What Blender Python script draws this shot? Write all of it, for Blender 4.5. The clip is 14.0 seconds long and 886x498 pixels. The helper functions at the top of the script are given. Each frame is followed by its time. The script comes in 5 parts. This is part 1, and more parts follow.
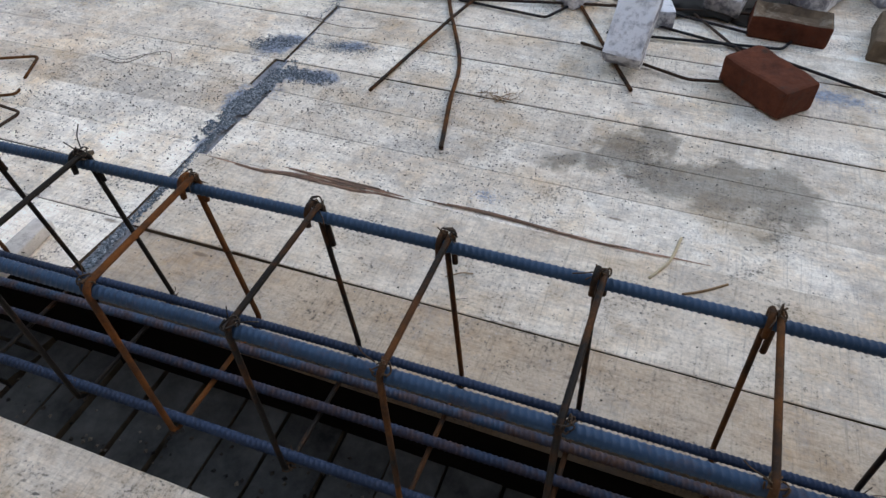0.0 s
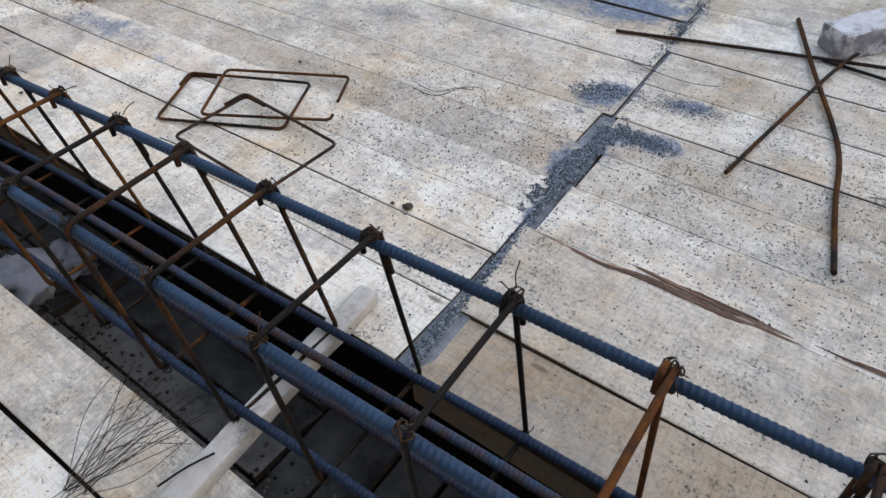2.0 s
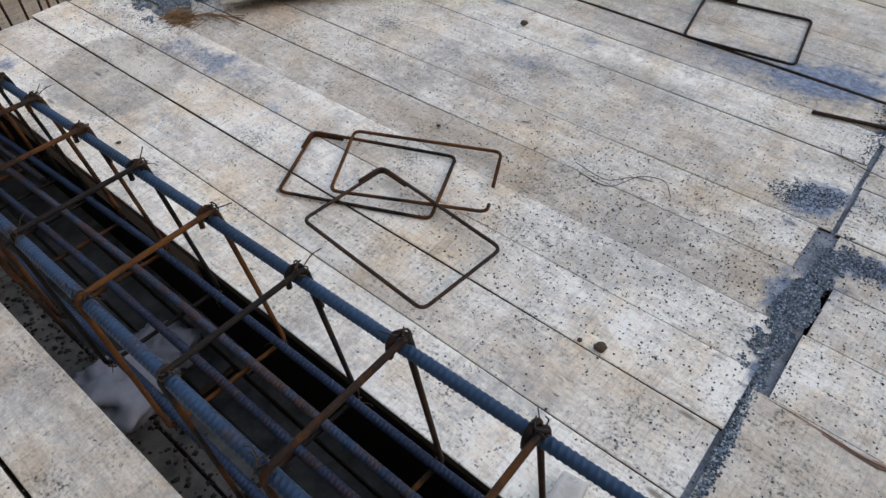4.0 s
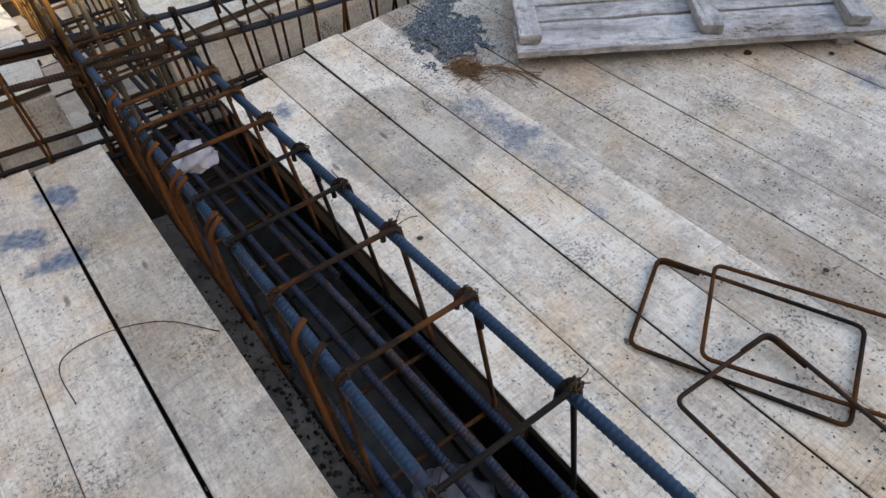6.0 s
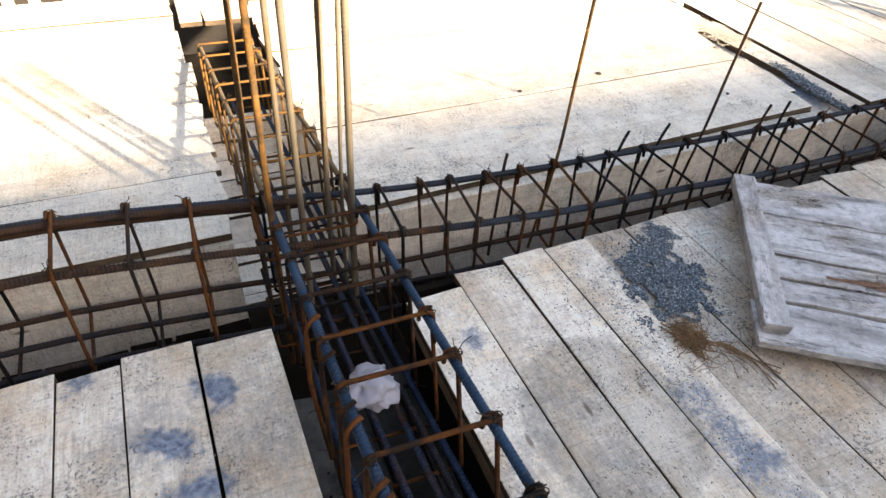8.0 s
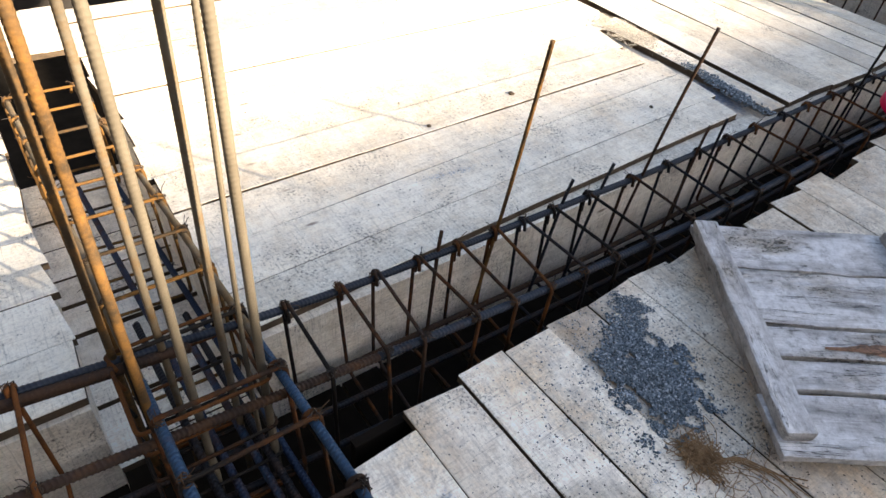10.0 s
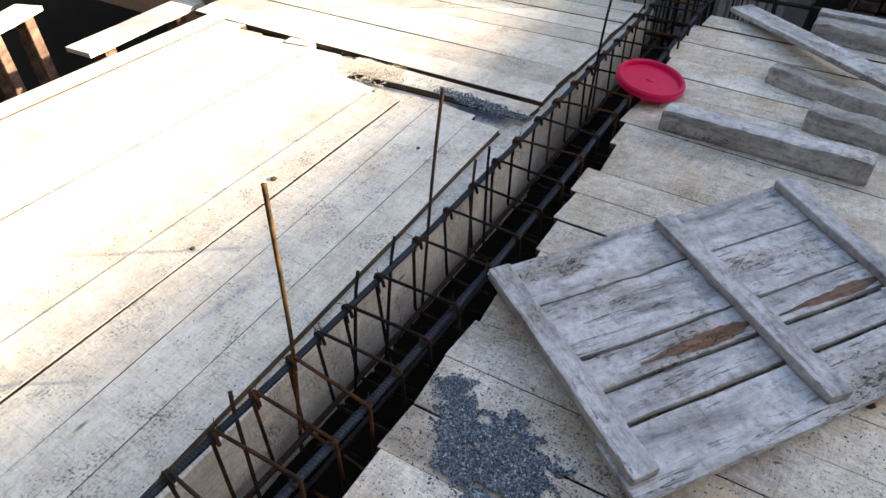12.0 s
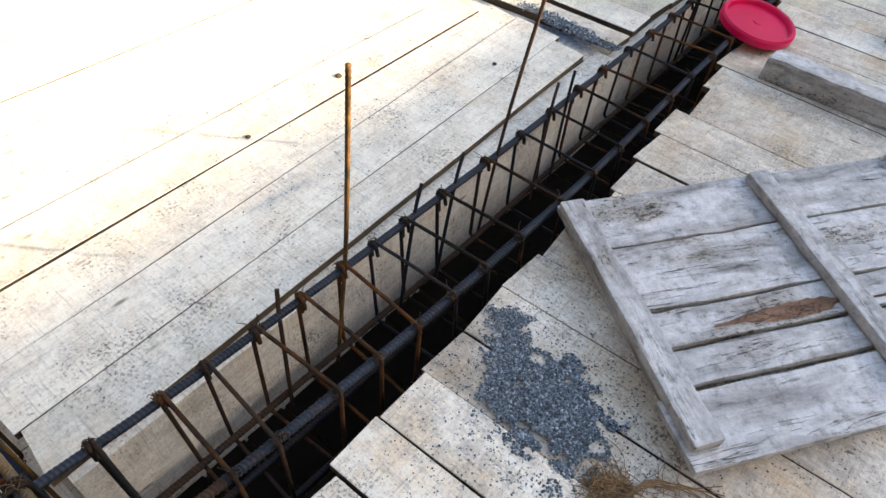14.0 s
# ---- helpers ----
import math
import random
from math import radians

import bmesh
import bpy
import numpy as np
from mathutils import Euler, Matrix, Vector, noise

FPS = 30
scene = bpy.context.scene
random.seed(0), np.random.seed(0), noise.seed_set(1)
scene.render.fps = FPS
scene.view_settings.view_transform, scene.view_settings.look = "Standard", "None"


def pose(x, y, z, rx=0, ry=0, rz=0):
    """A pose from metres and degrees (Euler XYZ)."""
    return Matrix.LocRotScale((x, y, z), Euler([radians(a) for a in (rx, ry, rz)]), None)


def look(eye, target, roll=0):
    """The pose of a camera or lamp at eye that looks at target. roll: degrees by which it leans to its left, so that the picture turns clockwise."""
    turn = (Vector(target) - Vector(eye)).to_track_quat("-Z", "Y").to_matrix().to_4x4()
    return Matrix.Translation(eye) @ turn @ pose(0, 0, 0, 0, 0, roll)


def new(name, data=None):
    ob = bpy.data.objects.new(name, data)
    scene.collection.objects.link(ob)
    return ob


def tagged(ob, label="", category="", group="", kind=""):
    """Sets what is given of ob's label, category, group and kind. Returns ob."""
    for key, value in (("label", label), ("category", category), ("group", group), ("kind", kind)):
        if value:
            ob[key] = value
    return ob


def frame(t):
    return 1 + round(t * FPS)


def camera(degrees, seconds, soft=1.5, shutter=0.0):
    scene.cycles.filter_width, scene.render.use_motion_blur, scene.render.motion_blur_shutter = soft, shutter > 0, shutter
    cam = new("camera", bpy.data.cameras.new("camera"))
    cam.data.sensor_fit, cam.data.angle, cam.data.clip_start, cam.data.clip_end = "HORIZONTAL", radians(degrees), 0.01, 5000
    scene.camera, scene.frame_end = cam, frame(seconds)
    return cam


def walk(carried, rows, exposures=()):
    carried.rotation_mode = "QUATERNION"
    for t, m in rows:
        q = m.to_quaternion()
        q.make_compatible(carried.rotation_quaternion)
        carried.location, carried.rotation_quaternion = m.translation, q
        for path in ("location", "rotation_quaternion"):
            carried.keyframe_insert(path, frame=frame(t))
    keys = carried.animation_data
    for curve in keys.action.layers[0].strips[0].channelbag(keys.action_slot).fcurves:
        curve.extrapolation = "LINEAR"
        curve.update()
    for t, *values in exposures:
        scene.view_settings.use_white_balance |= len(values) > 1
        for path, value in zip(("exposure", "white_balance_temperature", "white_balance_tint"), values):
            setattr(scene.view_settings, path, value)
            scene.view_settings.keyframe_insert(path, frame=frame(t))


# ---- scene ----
cam = camera(68.9, 14.0)
PATH = [
    (0, (-0.071, 0.005, 1.114), (-0.569, 1.312, -0.315), -1.0),
    (0.5, (-0.272, -0.023, 1.141), (-0.827, 1.319, -0.234), -1.4),
    (1, (-0.416, 0.0, 1.138), (-1.043, 1.296, -0.25), -1.7),
    (1.5, (-0.578, 0.094, 1.123), (-1.332, 1.263, -0.314), -4.0),
    (2, (-0.689, 0.139, 1.118), (-1.568, 1.213, -0.321), -4.0),
    (2.5, (-0.819, 0.131, 1.105), (-1.73, 1.168, -0.342), -1.7),
    (2.7, (-0.895, 0.124, 1.109), (-1.782, 1.175, -0.344), -0.7),
    (4.8, (-1.538, 0.329, 1.143), (-2.453, 1.251, -0.378), -2.7),
    (5, (-1.63, 0.293, 1.122), (-2.521, 1.185, -0.431), -1.4),
    (5.5, (-1.86, 0.235, 1.146), (-2.811, 1.068, -0.404), -2.2),
    (6, (-2.042, 0.221, 1.156), (-3.149, 0.96, -0.337), -4.6),
    (6.5, (-2.188, 0.269, 1.148), (-3.329, 0.947, -0.348), -3.0),
    (7, (-2.346, 0.282, 1.188), (-3.627, 0.837, -0.244), -3.6),
    (7.5, (-2.483, 0.241, 1.224), (-3.8, 0.831, -0.161), -1.4),
    (8, (-2.642, 0.183, 1.283), (-4.031, 0.825, -0.005), 3.6),
    (8.2, (-2.685, 0.161, 1.286), (-4.104, 0.796, 0.029), 3.4),
    (10.3, (-3.279, 0.344, 1.269), (-4.383, 1.354, -0.058), 4.4),
    (10.5, (-3.306, 0.368, 1.279), (-4.403, 1.407, -0.032), 1.5),
    (11, (-3.356, 0.489, 1.306), (-4.245, 1.656, -0.053), 2.6),
    (11.5, (-3.33, 0.56, 1.376), (-4.21, 1.776, 0.053), -2.9),
    (12, (-3.311, 0.628, 1.389), (-4.135, 1.899, 0.084), -1.3),
    (12.5, (-3.327, 0.795, 1.404), (-3.909, 2.252, 0.163), 0.1),
    (13, (-3.362, 0.799, 1.384), (-3.951, 2.247, 0.136), 2.0),
    (13.5, (-3.386, 0.734, 1.335), (-4.059, 2.039, -0.022), 4.1),
    (14, (-3.425, 0.637, 1.278), (-4.242, 1.735, -0.181), 4.3),
]
walk(cam, [(t, look(eye, target, roll)) for t, eye, target, roll in PATH],
     exposures=[(0.0, 2.56, 8900, 14), (2.5, 2.50, 8900, 14), (5.0, 2.26, 8700, 14), (5.5, 2.30, 8700, 14), (6.0, 2.22, 8600, 14), (6.5, 2.33, 8700, 14), (7.5, 2.27, 8500, 14), (8.0, 2.35, 8400, 14), (10.5, 2.10, 7800, 12), (11.5, 2.16, 7800, 12), (12.0, 2.06, 7800, 12), (12.5, 2.30, 7800, 12), (13.3, 2.28, 8100, 12), (14.0, 2.50, 8500, 12)])

# ---- light: clear evening sky, low sun from behind a tall neighbouring wall ----
SUN_AZ, SUN_EL = radians(60), radians(21)
sky_world = bpy.data.worlds.new("sky")
scene.world = sky_world
sky_world.use_nodes = True
wn = sky_world.node_tree.nodes
sky = wn.new("ShaderNodeTexSky")
sky.sky_type, sky.sun_disc, sky.sun_elevation, sky.sun_rotation = "NISHITA", False, SUN_EL, SUN_AZ
sky_world.node_tree.links.new(sky.outputs[0], wn["Background"].inputs[0])
wn["Background"].inputs[1].default_value = 0.10
sun = new("sun", bpy.data.lights.new("sun", "SUN"))
sun.data.energy, sun.data.angle, sun.data.color = 5.0, radians(1.2), (1.0, 0.90, 0.76)
to_sun = Vector((math.sin(SUN_AZ) * math.cos(SUN_EL), math.cos(SUN_AZ) * math.cos(SUN_EL), math.sin(SUN_EL)))
sun.matrix_world = look((0, 0, 8), Vector((0, 0, 8)) - to_sun)


# ---- small tools ----
def thing(name, label, category, group="", kind="", at=None):
    ob = new(name)
    ob.empty_display_size = 0.05
    if at is not None:
        ob.matrix_world = at
    return tagged(ob, label, category, group, kind)


def mesh_of(name, bm, material, smooth=False):
    me = bpy.data.meshes.new(name)
    bm.normal_update()
    bm.to_mesh(me)
    bm.free()
    me.materials.append(material)
    if smooth:
        me.shade_smooth()
    return me


def raw_mesh(name, verts, faces, material, smooth=False):
    me = bpy.data.meshes.new(name)
    me.from_pydata([tuple(v) for v in verts], [], faces)
    me.materials.append(material)
    if smooth:
        me.shade_smooth()
    return me


def put(name, me, parent=None, m=None, label=""):
    ob = new(name, me)
    ob.parent = parent
    if m is not None:
        ob.matrix_basis = m
    return tagged(ob, label)


def part(name, bm, material, parent, label="", m=None, smooth=False):
    return put(name, mesh_of(name, bm, material, smooth), parent, m, label)


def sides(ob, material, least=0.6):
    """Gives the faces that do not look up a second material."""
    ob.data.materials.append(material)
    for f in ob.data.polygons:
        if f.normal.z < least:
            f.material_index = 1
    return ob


def block_bm(l, w, h, bevel=0.004, rough=0.0, cuts=0, seed=0):
    """A bevelled block on z = 0, centred in x and y, with uneven faces."""
    bm = bmesh.new()
    bmesh.ops.create_cube(bm, size=1, matrix=Matrix.Translation((0, 0, h / 2)) @ Matrix.Diagonal((l, w, h, 1)))
    if bevel:
        bmesh.ops.bevel(bm, geom=bm.edges[:], offset=bevel, segments=2, affect="EDGES", profile=0.6)
    if cuts:
        long = [e for e in bm.edges if abs(e.verts[0].co.x - e.verts[1].co.x) > l * 0.5]
        bmesh.ops.subdivide_edges(bm, edges=long, cuts=cuts, use_grid_fill=True)
    if rough:
        for v in bm.verts:
            n = noise.noise_vector(v.co * 9 + Vector((seed * 3.7, seed, 0)))
            n2 = noise.noise_vector(v.co * 31 + Vector((seed, seed * 1.3, 5)))
            v.co += n * rough + n2 * rough * 0.4
    return bm


def tube(pts, r, sides=8, rib=0.0, pitch=0.014, closed=False):
    """Vertices and faces of a round bar along a line of points; rib: how far its ribs stand out."""
    pts = [Vector(p) for p in pts]
    if rib:
        fine = []
        for a, b in zip(pts, pts[1:]):
            n = max(1, int((b - a).length / (pitch / 2)))
            fine += [a.lerp(b, i / n) for i in range(n)]
        pts = fine + [pts[-1]]
    verts, faces = [], []
    up = Vector((0, 0, 1))
    for i, p in enumerate(pts):
        a = pts[i - 1] if (i or closed) else p
        b = pts[(i + 1) % len(pts)] if (i < len(pts) - 1 or closed) else p
        d = (b - a).normalized()
        if i == 0:
            up = d.orthogonal()
        side = d.cross(up).normalized() if d.cross(up).length > 1e-4 else d.orthogonal()
        up = side.cross(d).normalized()
        for k in range(sides):
            ang = 2 * math.pi * k / sides
            c = math.cos(ang)
            rr = r + (rib if (i % 2) and abs(c) < 0.95 else 0)
            verts.append(p + (side * c + up * math.sin(ang)) * rr)
    n = len(pts)
    for i in range(n if closed else n - 1):
        j = (i + 1) % n
        for k in range(sides):
            l = (k + 1) % sides
            faces.append((i * sides + k, i * sides + l, j * sides + l, j * sides + k))
    if not closed:
        faces.append(tuple(range(sides))[::-1])
        faces.append(tuple(range((n - 1) * sides, n * sides)))
    return verts, faces


def join(*lots):
    verts, faces = [], []
    for v, f in lots:
        o = len(verts)
        verts += v
        faces += [tuple(i + o for i in q) for q in f]
    return verts, faces


def rounded(pts, r, steps=4):
    """A line through points with its inner corners rounded."""
    pts = [Vector(p) for p in pts]
    out = [pts[0]]
    for a, b, c in zip(pts, pts[1:], pts[2:]):
        p, q = b + (a - b).normalized() * r, b + (c - b).normalized() * r
        for i in range(steps + 1):
            t = i / steps
            out.append(p * (1 - t) ** 2 + b * 2 * t * (1 - t) + q * t * t)
    return out + [pts[-1]]


def smooth_line(pts, steps=6):
    pts = [Vector(p) for p in pts]
    ext = [2 * pts[0] - pts[1]] + pts + [2 * pts[-1] - pts[-2]]
    out = []
    for a, b, c, d in zip(ext, ext[1:], ext[2:], ext[3:]):
        for i in range(steps):
            t = i / steps
            out.append(0.5 * (2 * b + (c - a) * t + (2 * a - 5 * b + 4 * c - d) * t * t + (3 * b - a - 3 * c + d) * t ** 3))
    return out + [pts[-1]]


# ---- materials ----
class Nodes:
    def __init__(self, name):
        self.mat = bpy.data.materials.new(name)
        self.mat.use_nodes = True
        self.n, self.l = self.mat.node_tree.nodes, self.mat.node_tree.links
        self.bsdf = self.n["Principled BSDF"]

    def link(self, a, b):
        self.l.new(a, b)

    def noise(self, vec, scale, detail=4, rough=0.6, w=None, distortion=0.0):
        t = self.n.new("ShaderNodeTexNoise")
        t.inputs["Scale"].default_value, t.inputs["Detail"].default_value = scale, detail
        t.inputs["Roughness"].default_value, t.inputs["Distortion"].default_value = rough, distortion
        if w is not None:
            t.noise_dimensions = "4D"
            self.link(w, t.inputs["W"])
        self.link(vec, t.inputs["Vector"])
        return t.outputs[0]

    def voronoi(self, vec, scale, feature="F1", out=0):
        t = self.n.new("ShaderNodeTexVoronoi")
        t.feature = feature
        t.inputs["Scale"].default_value = scale
        self.link(vec, t.inputs["Vector"])
        return t.outputs[out]

    def ramp(self, fac, *stops):
        r = self.n.new("ShaderNodeValToRGB")
        while len(r.color_ramp.elements) < len(stops):
            r.color_ramp.elements.new(0.5)
        for e, (p, c) in zip(r.color_ramp.elements, stops):
            e.position = p
            e.color = (*c, 1) if not isinstance(c, (int, float)) else (c, c, c, 1)
        self.link(fac, r.inputs[0])
        return r.outputs[0]

    def mix(self, fac, a, b, kind="MIX"):
        m = self.n.new("ShaderNodeMix")
        m.data_type, m.blend_type = "RGBA", kind
        for sock, v in ((m.inputs[0], fac), (m.inputs[6], a), (m.inputs[7], b)):
            if isinstance(v, (int, float)):
                sock.default_value = v
            elif isinstance(v, tuple):
                sock.default_value = (*v, 1)
            else:
                self.link(v, sock)
        return m.outputs[2]

    def math(self, op, a, b=0.0, clamp=False):
        m = self.n.new("ShaderNodeMath")
        m.operation, m.use_clamp = op, clamp
        for sock, v in ((m.inputs[0], a), (m.inputs[1], b)):
            if isinstance(v, (int, float)):
                sock.default_value = v
            else:
                self.link(v, sock)
        return m.outputs[0]

    def scaled(self, vec, s):
        m = self.n.new("ShaderNodeMapping")
        m.inputs["Scale"].default_value = s
        self.link(vec, m.inputs["Vector"])
        return m.outputs[0]

    def coords(self, which="Object"):
        return self.n.new("ShaderNodeTexCoord").outputs[which]

    def place(self):
        return self.n.new("ShaderNodeNewGeometry").outputs["Position"]

    def random(self):
        return self.n.new("ShaderNodeObjectInfo").outputs["Random"]

    def island(self):
        return self.n.new("ShaderNodeNewGeometry").outputs["Random Per Island"]

    def finish(self, colour, rough=0.7, metal=0.0, bump=None, depth=0.002, strength=0.6):
        for key, v in (("Base Color", colour), ("Roughness", rough), ("Metallic", metal)):
            if isinstance(v, (int, float)):
                self.bsdf.inputs[key].default_value = v
            elif isinstance(v, tuple):
                self.bsdf.inputs[key].default_value = (*v, 1)
            else:
                self.link(v, self.bsdf.inputs[key])
        if bump is not None:
            b = self.n.new("ShaderNodeBump")
            b.inputs["Strength"].default_value, b.inputs["Distance"].default_value = strength, depth
            self.link(bump, b.inputs["Height"])
            self.link(b.outputs[0], self.bsdf.inputs["Normal"])
        return self.mat


# cement stains on the deck: x, y, half length, half width, turn, strength; for damp patches also raggedness and crispness
STAINS = [
    (-1.265, 1.47, 0.20, 0.095, 80, 1.0), (-1.15, 1.62, 0.18, 0.075, 12, 1.0), (-1.34, 1.78, 0.16, 0.10, 60, 1.0), (-1.50, 2.34, 0.32, 0.18, 20, 1.0), (-1.1, 1.85, 0.14, 0.06, 10, 0.8), (-1.26, 1.22, 0.14, 0.03, 86, 0.9),
    (-3.09, 1.24, 0.14, 0.07, 10, 0.65), (-3.30, 1.22, 0.12, 0.06, 10, 0.55), (-2.75, 1.17, 0.10, 0.05, -10, 0.5), (-3.66, 0.76, 0.09, 0.05, 0, 0.7), (-3.2, 0.92, 0.1, 0.07, 30, 0.35),
    (-3.72, 0.108, 0.10, 0.075, 10, 1.0), (-3.60, -0.01, 0.12, 0.06, 60, 1.0), (-3.47, 0.045, 0.12, 0.055, 75, 1.0), (-3.85, -0.197, 0.06, 0.06, 0, 0.8),
    (-3.69, 1.38, 0.24, 0.18, -15, 0.42), (-3.86, 1.53, 0.09, 0.05, 30, 0.5), (-4.03, 3.22, 0.10, 0.08, 0, 0.8), (-2.72, 2.95, 0.12, 0.06, 0, 0.6), (-2.62, 2.15, 0.12, 0.06, 0, 0.6),
    (-4.55, 2.88, 0.28, 0.10, -5, 0.9), (-0.42, 1.24, 0.09, 0.06, 0, 0.5), (0.45, 2.05, 0.2, 0.10, -20, 0.7), (-2.2, 2.1, 0.16, 0.07, 10, 0.5), (-3.15, 1.2, 0.42, 0.13, 8, 0.6), (-2.3, 1.85, 0.4, 0.16, 10, 0.45), (-2.95, 0.9, 0.3, 0.12, 0, 0.4), (-1.75, 2.3, 0.4, 0.2, 10, 0.55), (-4.62, 1.45, 0.3, 0.03, 85, 0.4), (-2.45, 1.02, 0.1, 0.05, 0, 0.35),
]
DAMP = [(0.08, 1.50, 0.34, 0.15, -6, 1.0, 3.2, 3.0), (0.22, 1.36, 0.2, 0.10, 0, 0.6, 2.0, 1.4), (-1.98, 1.98, 0.26, 0.10, 8, 0.65, 1.6, 1.2), (-3.32, 0.965, 0.27, 0.22, 0, 0.42, 0.35, 14.0), (-3.13, 1.0, 0.06, 0.15, 20, 0.5, 0.6, 4.0), (-2.6, 1.55, 0.2, 0.08, 8, 0.3, 2.0, 1.0), (-2.15, 1.14, 0.34, 0.05, -8, 0.35, 2.2, 1.5)]


def blot(k, pos, edge, gain, sharp, x, y, a, b, turn, strength):
    m = k.n.new("ShaderNodeMapping")
    m.vector_type = "TEXTURE"
    m.inputs["Location"].default_value, m.inputs["Rotation"].default_value = (x, y, 0), (0, 0, radians(turn))
    m.inputs["Scale"].default_value = (a, b, 1)
    k.link(pos, m.inputs["Vector"])
    flat = k.scaled(m.outputs[0], (1, 1, 0))
    ln = k.n.new("ShaderNodeVectorMath")
    ln.operation = "LENGTH"
    k.link(flat, ln.inputs[0])
    d = k.math("ADD", ln.outputs["Value"], k.math("MULTIPLY", k.math("SUBTRACT", edge, 0.5), gain))
    return k.math("MULTIPLY", k.math("MULTIPLY", k.math("SUBTRACT", 1.0, d), sharp, True), strength, True)


def wood(name, tan, white, film=0.5, dirt=1.0, stains=True, wear=0.0, chips=0.0):
    """Sawn shuttering boards: grain along local x, saw marks across it, a worn white cement film, knots and specks of grit."""
    k = Nodes(name)
    ob, pos, rnd = k.coords(), k.place(), k.random()
    w = k.math("MULTIPLY", rnd, 37.0)
    grain = k.noise(k.scaled(ob, (5.0, 52, 52)), 1.0, 7, 0.7, w, 1.0)
    fine = k.noise(k.scaled(ob, (16, 300, 300)), 1.0, 3, 0.6, w)
    saw = k.noise(k.scaled(ob, (230, 9, 9)), 1.0, 3, 0.6, w)
    big = k.noise(k.scaled(ob, (1.5, 5, 5)), 1.0, 5, 0.65, w)
    blotch = k.noise(pos, 9.0, 8, 0.74)
    smudge = k.noise(pos, 2.6, 6, 0.68)
    half = tuple(0.70 * a + 0.30 * b for a, b in zip(tan, white))
    patch = k.noise(pos, 30.0, 7, 0.72)
    amount = k.math("ADD", k.math("ADD", k.math("MULTIPLY", blotch, 0.46), k.math("MULTIPLY", patch, 0.32)), k.math("ADD", k.math("MULTIPLY", grain, 0.16), k.math("MULTIPLY", k.math("SUBTRACT", rnd, 0.5), 0.12)))
    c = k.mix(k.ramp(amount, (0.52 - 0.20 * film, 0.0), (0.70 - 0.20 * film, 1.0)), half, white)
    c = k.mix(k.ramp(big, (0.46, 0.0), (0.68, 0.5 * dirt)), c, tuple(0.5 * (a + b) for a, b in zip(tan, (0.56, 0.41, 0.27))))
    warm = k.noise(pos, 4.2, 6, 0.7)
    c = k.mix(k.ramp(warm, (0.48, 0.0), (0.58, 0.45 * dirt), (0.70, 1.0 * dirt)), c, k.mix(1.0, c, (0.89, 0.75, 0.59), "MULTIPLY"))
    c = k.mix(1.0, c, k.ramp(grain, (0.25, 0.74), (0.42, 0.96), (0.70, 1.04)), "MULTIPLY")
    c = k.mix(1.0, c, k.ramp(fine, (0.30, 0.84), (0.50, 1.02)), "MULTIPLY")
    c = k.mix(1.0, c, k.ramp(saw, (0.30, 0.74), (0.45, 1.04)), "MULTIPLY")
    pits = k.math("ADD", k.noise(pos, 120.0, 5, 0.72), k.math("MULTIPLY", k.math("SUBTRACT", k.noise(pos, 5.5, 5, 0.72), 0.42), 0.75))
    c = k.mix(1.0, c, k.ramp(pits, (0.34, 0.20), (0.45, 0.90), (0.66, 1.10)), "MULTIPLY")
    c = k.mix(k.ramp(k.math("ADD", k.math("MULTIPLY", smudge, 0.62), k.math("MULTIPLY", k.noise(pos, 34.0, 6, 0.75), 0.38)), (0.50, 0.0), (0.56, 0.30 * dirt), (0.66, 0.72 * dirt)), c, (0.27, 0.262, 0.258))
    # chips and flakes of dirt with ragged outlines
    flecks = k.math("ADD", k.noise(k.scaled(ob, (40, 72, 72)), 1.0, 5, 0.70, w, 0.7), k.math("MULTIPLY", k.math("SUBTRACT", k.noise(pos, 6.0, 4, 0.7), 0.46), 0.48))
    c = k.mix(k.ramp(flecks, (0.318 + chips, 0.92 * min(1.0, dirt)), (0.346 + chips, 0.0)), c, (0.11, 0.092, 0.08))
    tone = k.math("ADD", 0.93, k.math("MULTIPLY", rnd, 0.17))
    c = k.mix(1.0, c, tone, "MULTIPLY")
    # dark weather checks along the grain
    check = k.noise(k.scaled(ob, (1.3, 90, 90)), 1.0, 4, 0.7, w, 0.3)
    checks = k.ramp(check, (0.235 + wear, 1.0), (0.275 + wear, 0.0))
    c = k.mix(k.math("MULTIPLY", checks, 0.85), c, (0.06, 0.045, 0.04))
    vk = k.voronoi(k.scaled(ob, (2.3, 8.0, 8.0)), 1.0)
    knot = k.ramp(vk, (0.03, 0.8), (0.065, 0.0))
    c = k.mix(knot, c, (0.17, 0.11, 0.07))
    # specks of grit, in drifts, of two sizes
    drift = k.ramp(k.noise(pos, 4.6, 6, 0.74), (0.46, 0.0), (0.62, 1.0))
    speck = None
    for scale, radius, share in ((64.0, 0.24, 0.93), (130.0, 0.30, 0.87), (27.0, 0.13, 1.0)):
        v = k.n.new("ShaderNodeTexVoronoi")
        v.inputs["Scale"].default_value = scale
        warp = k.n.new("ShaderNodeVectorMath")
        warp.operation = "MULTIPLY_ADD"
        jit = k.n.new("ShaderNodeTexNoise")
        jit.inputs["Scale"].default_value = scale * 1.7
        k.link(pos, jit.inputs["Vector"])
        k.link(jit.outputs[1], warp.inputs[0])
        warp.inputs[1].default_value = (1.5 / scale,) * 3
        k.link(pos, warp.inputs[2])
        k.link(warp.outputs[0], v.inputs["Vector"])
        pick = k.n.new("ShaderNodeSeparateColor")
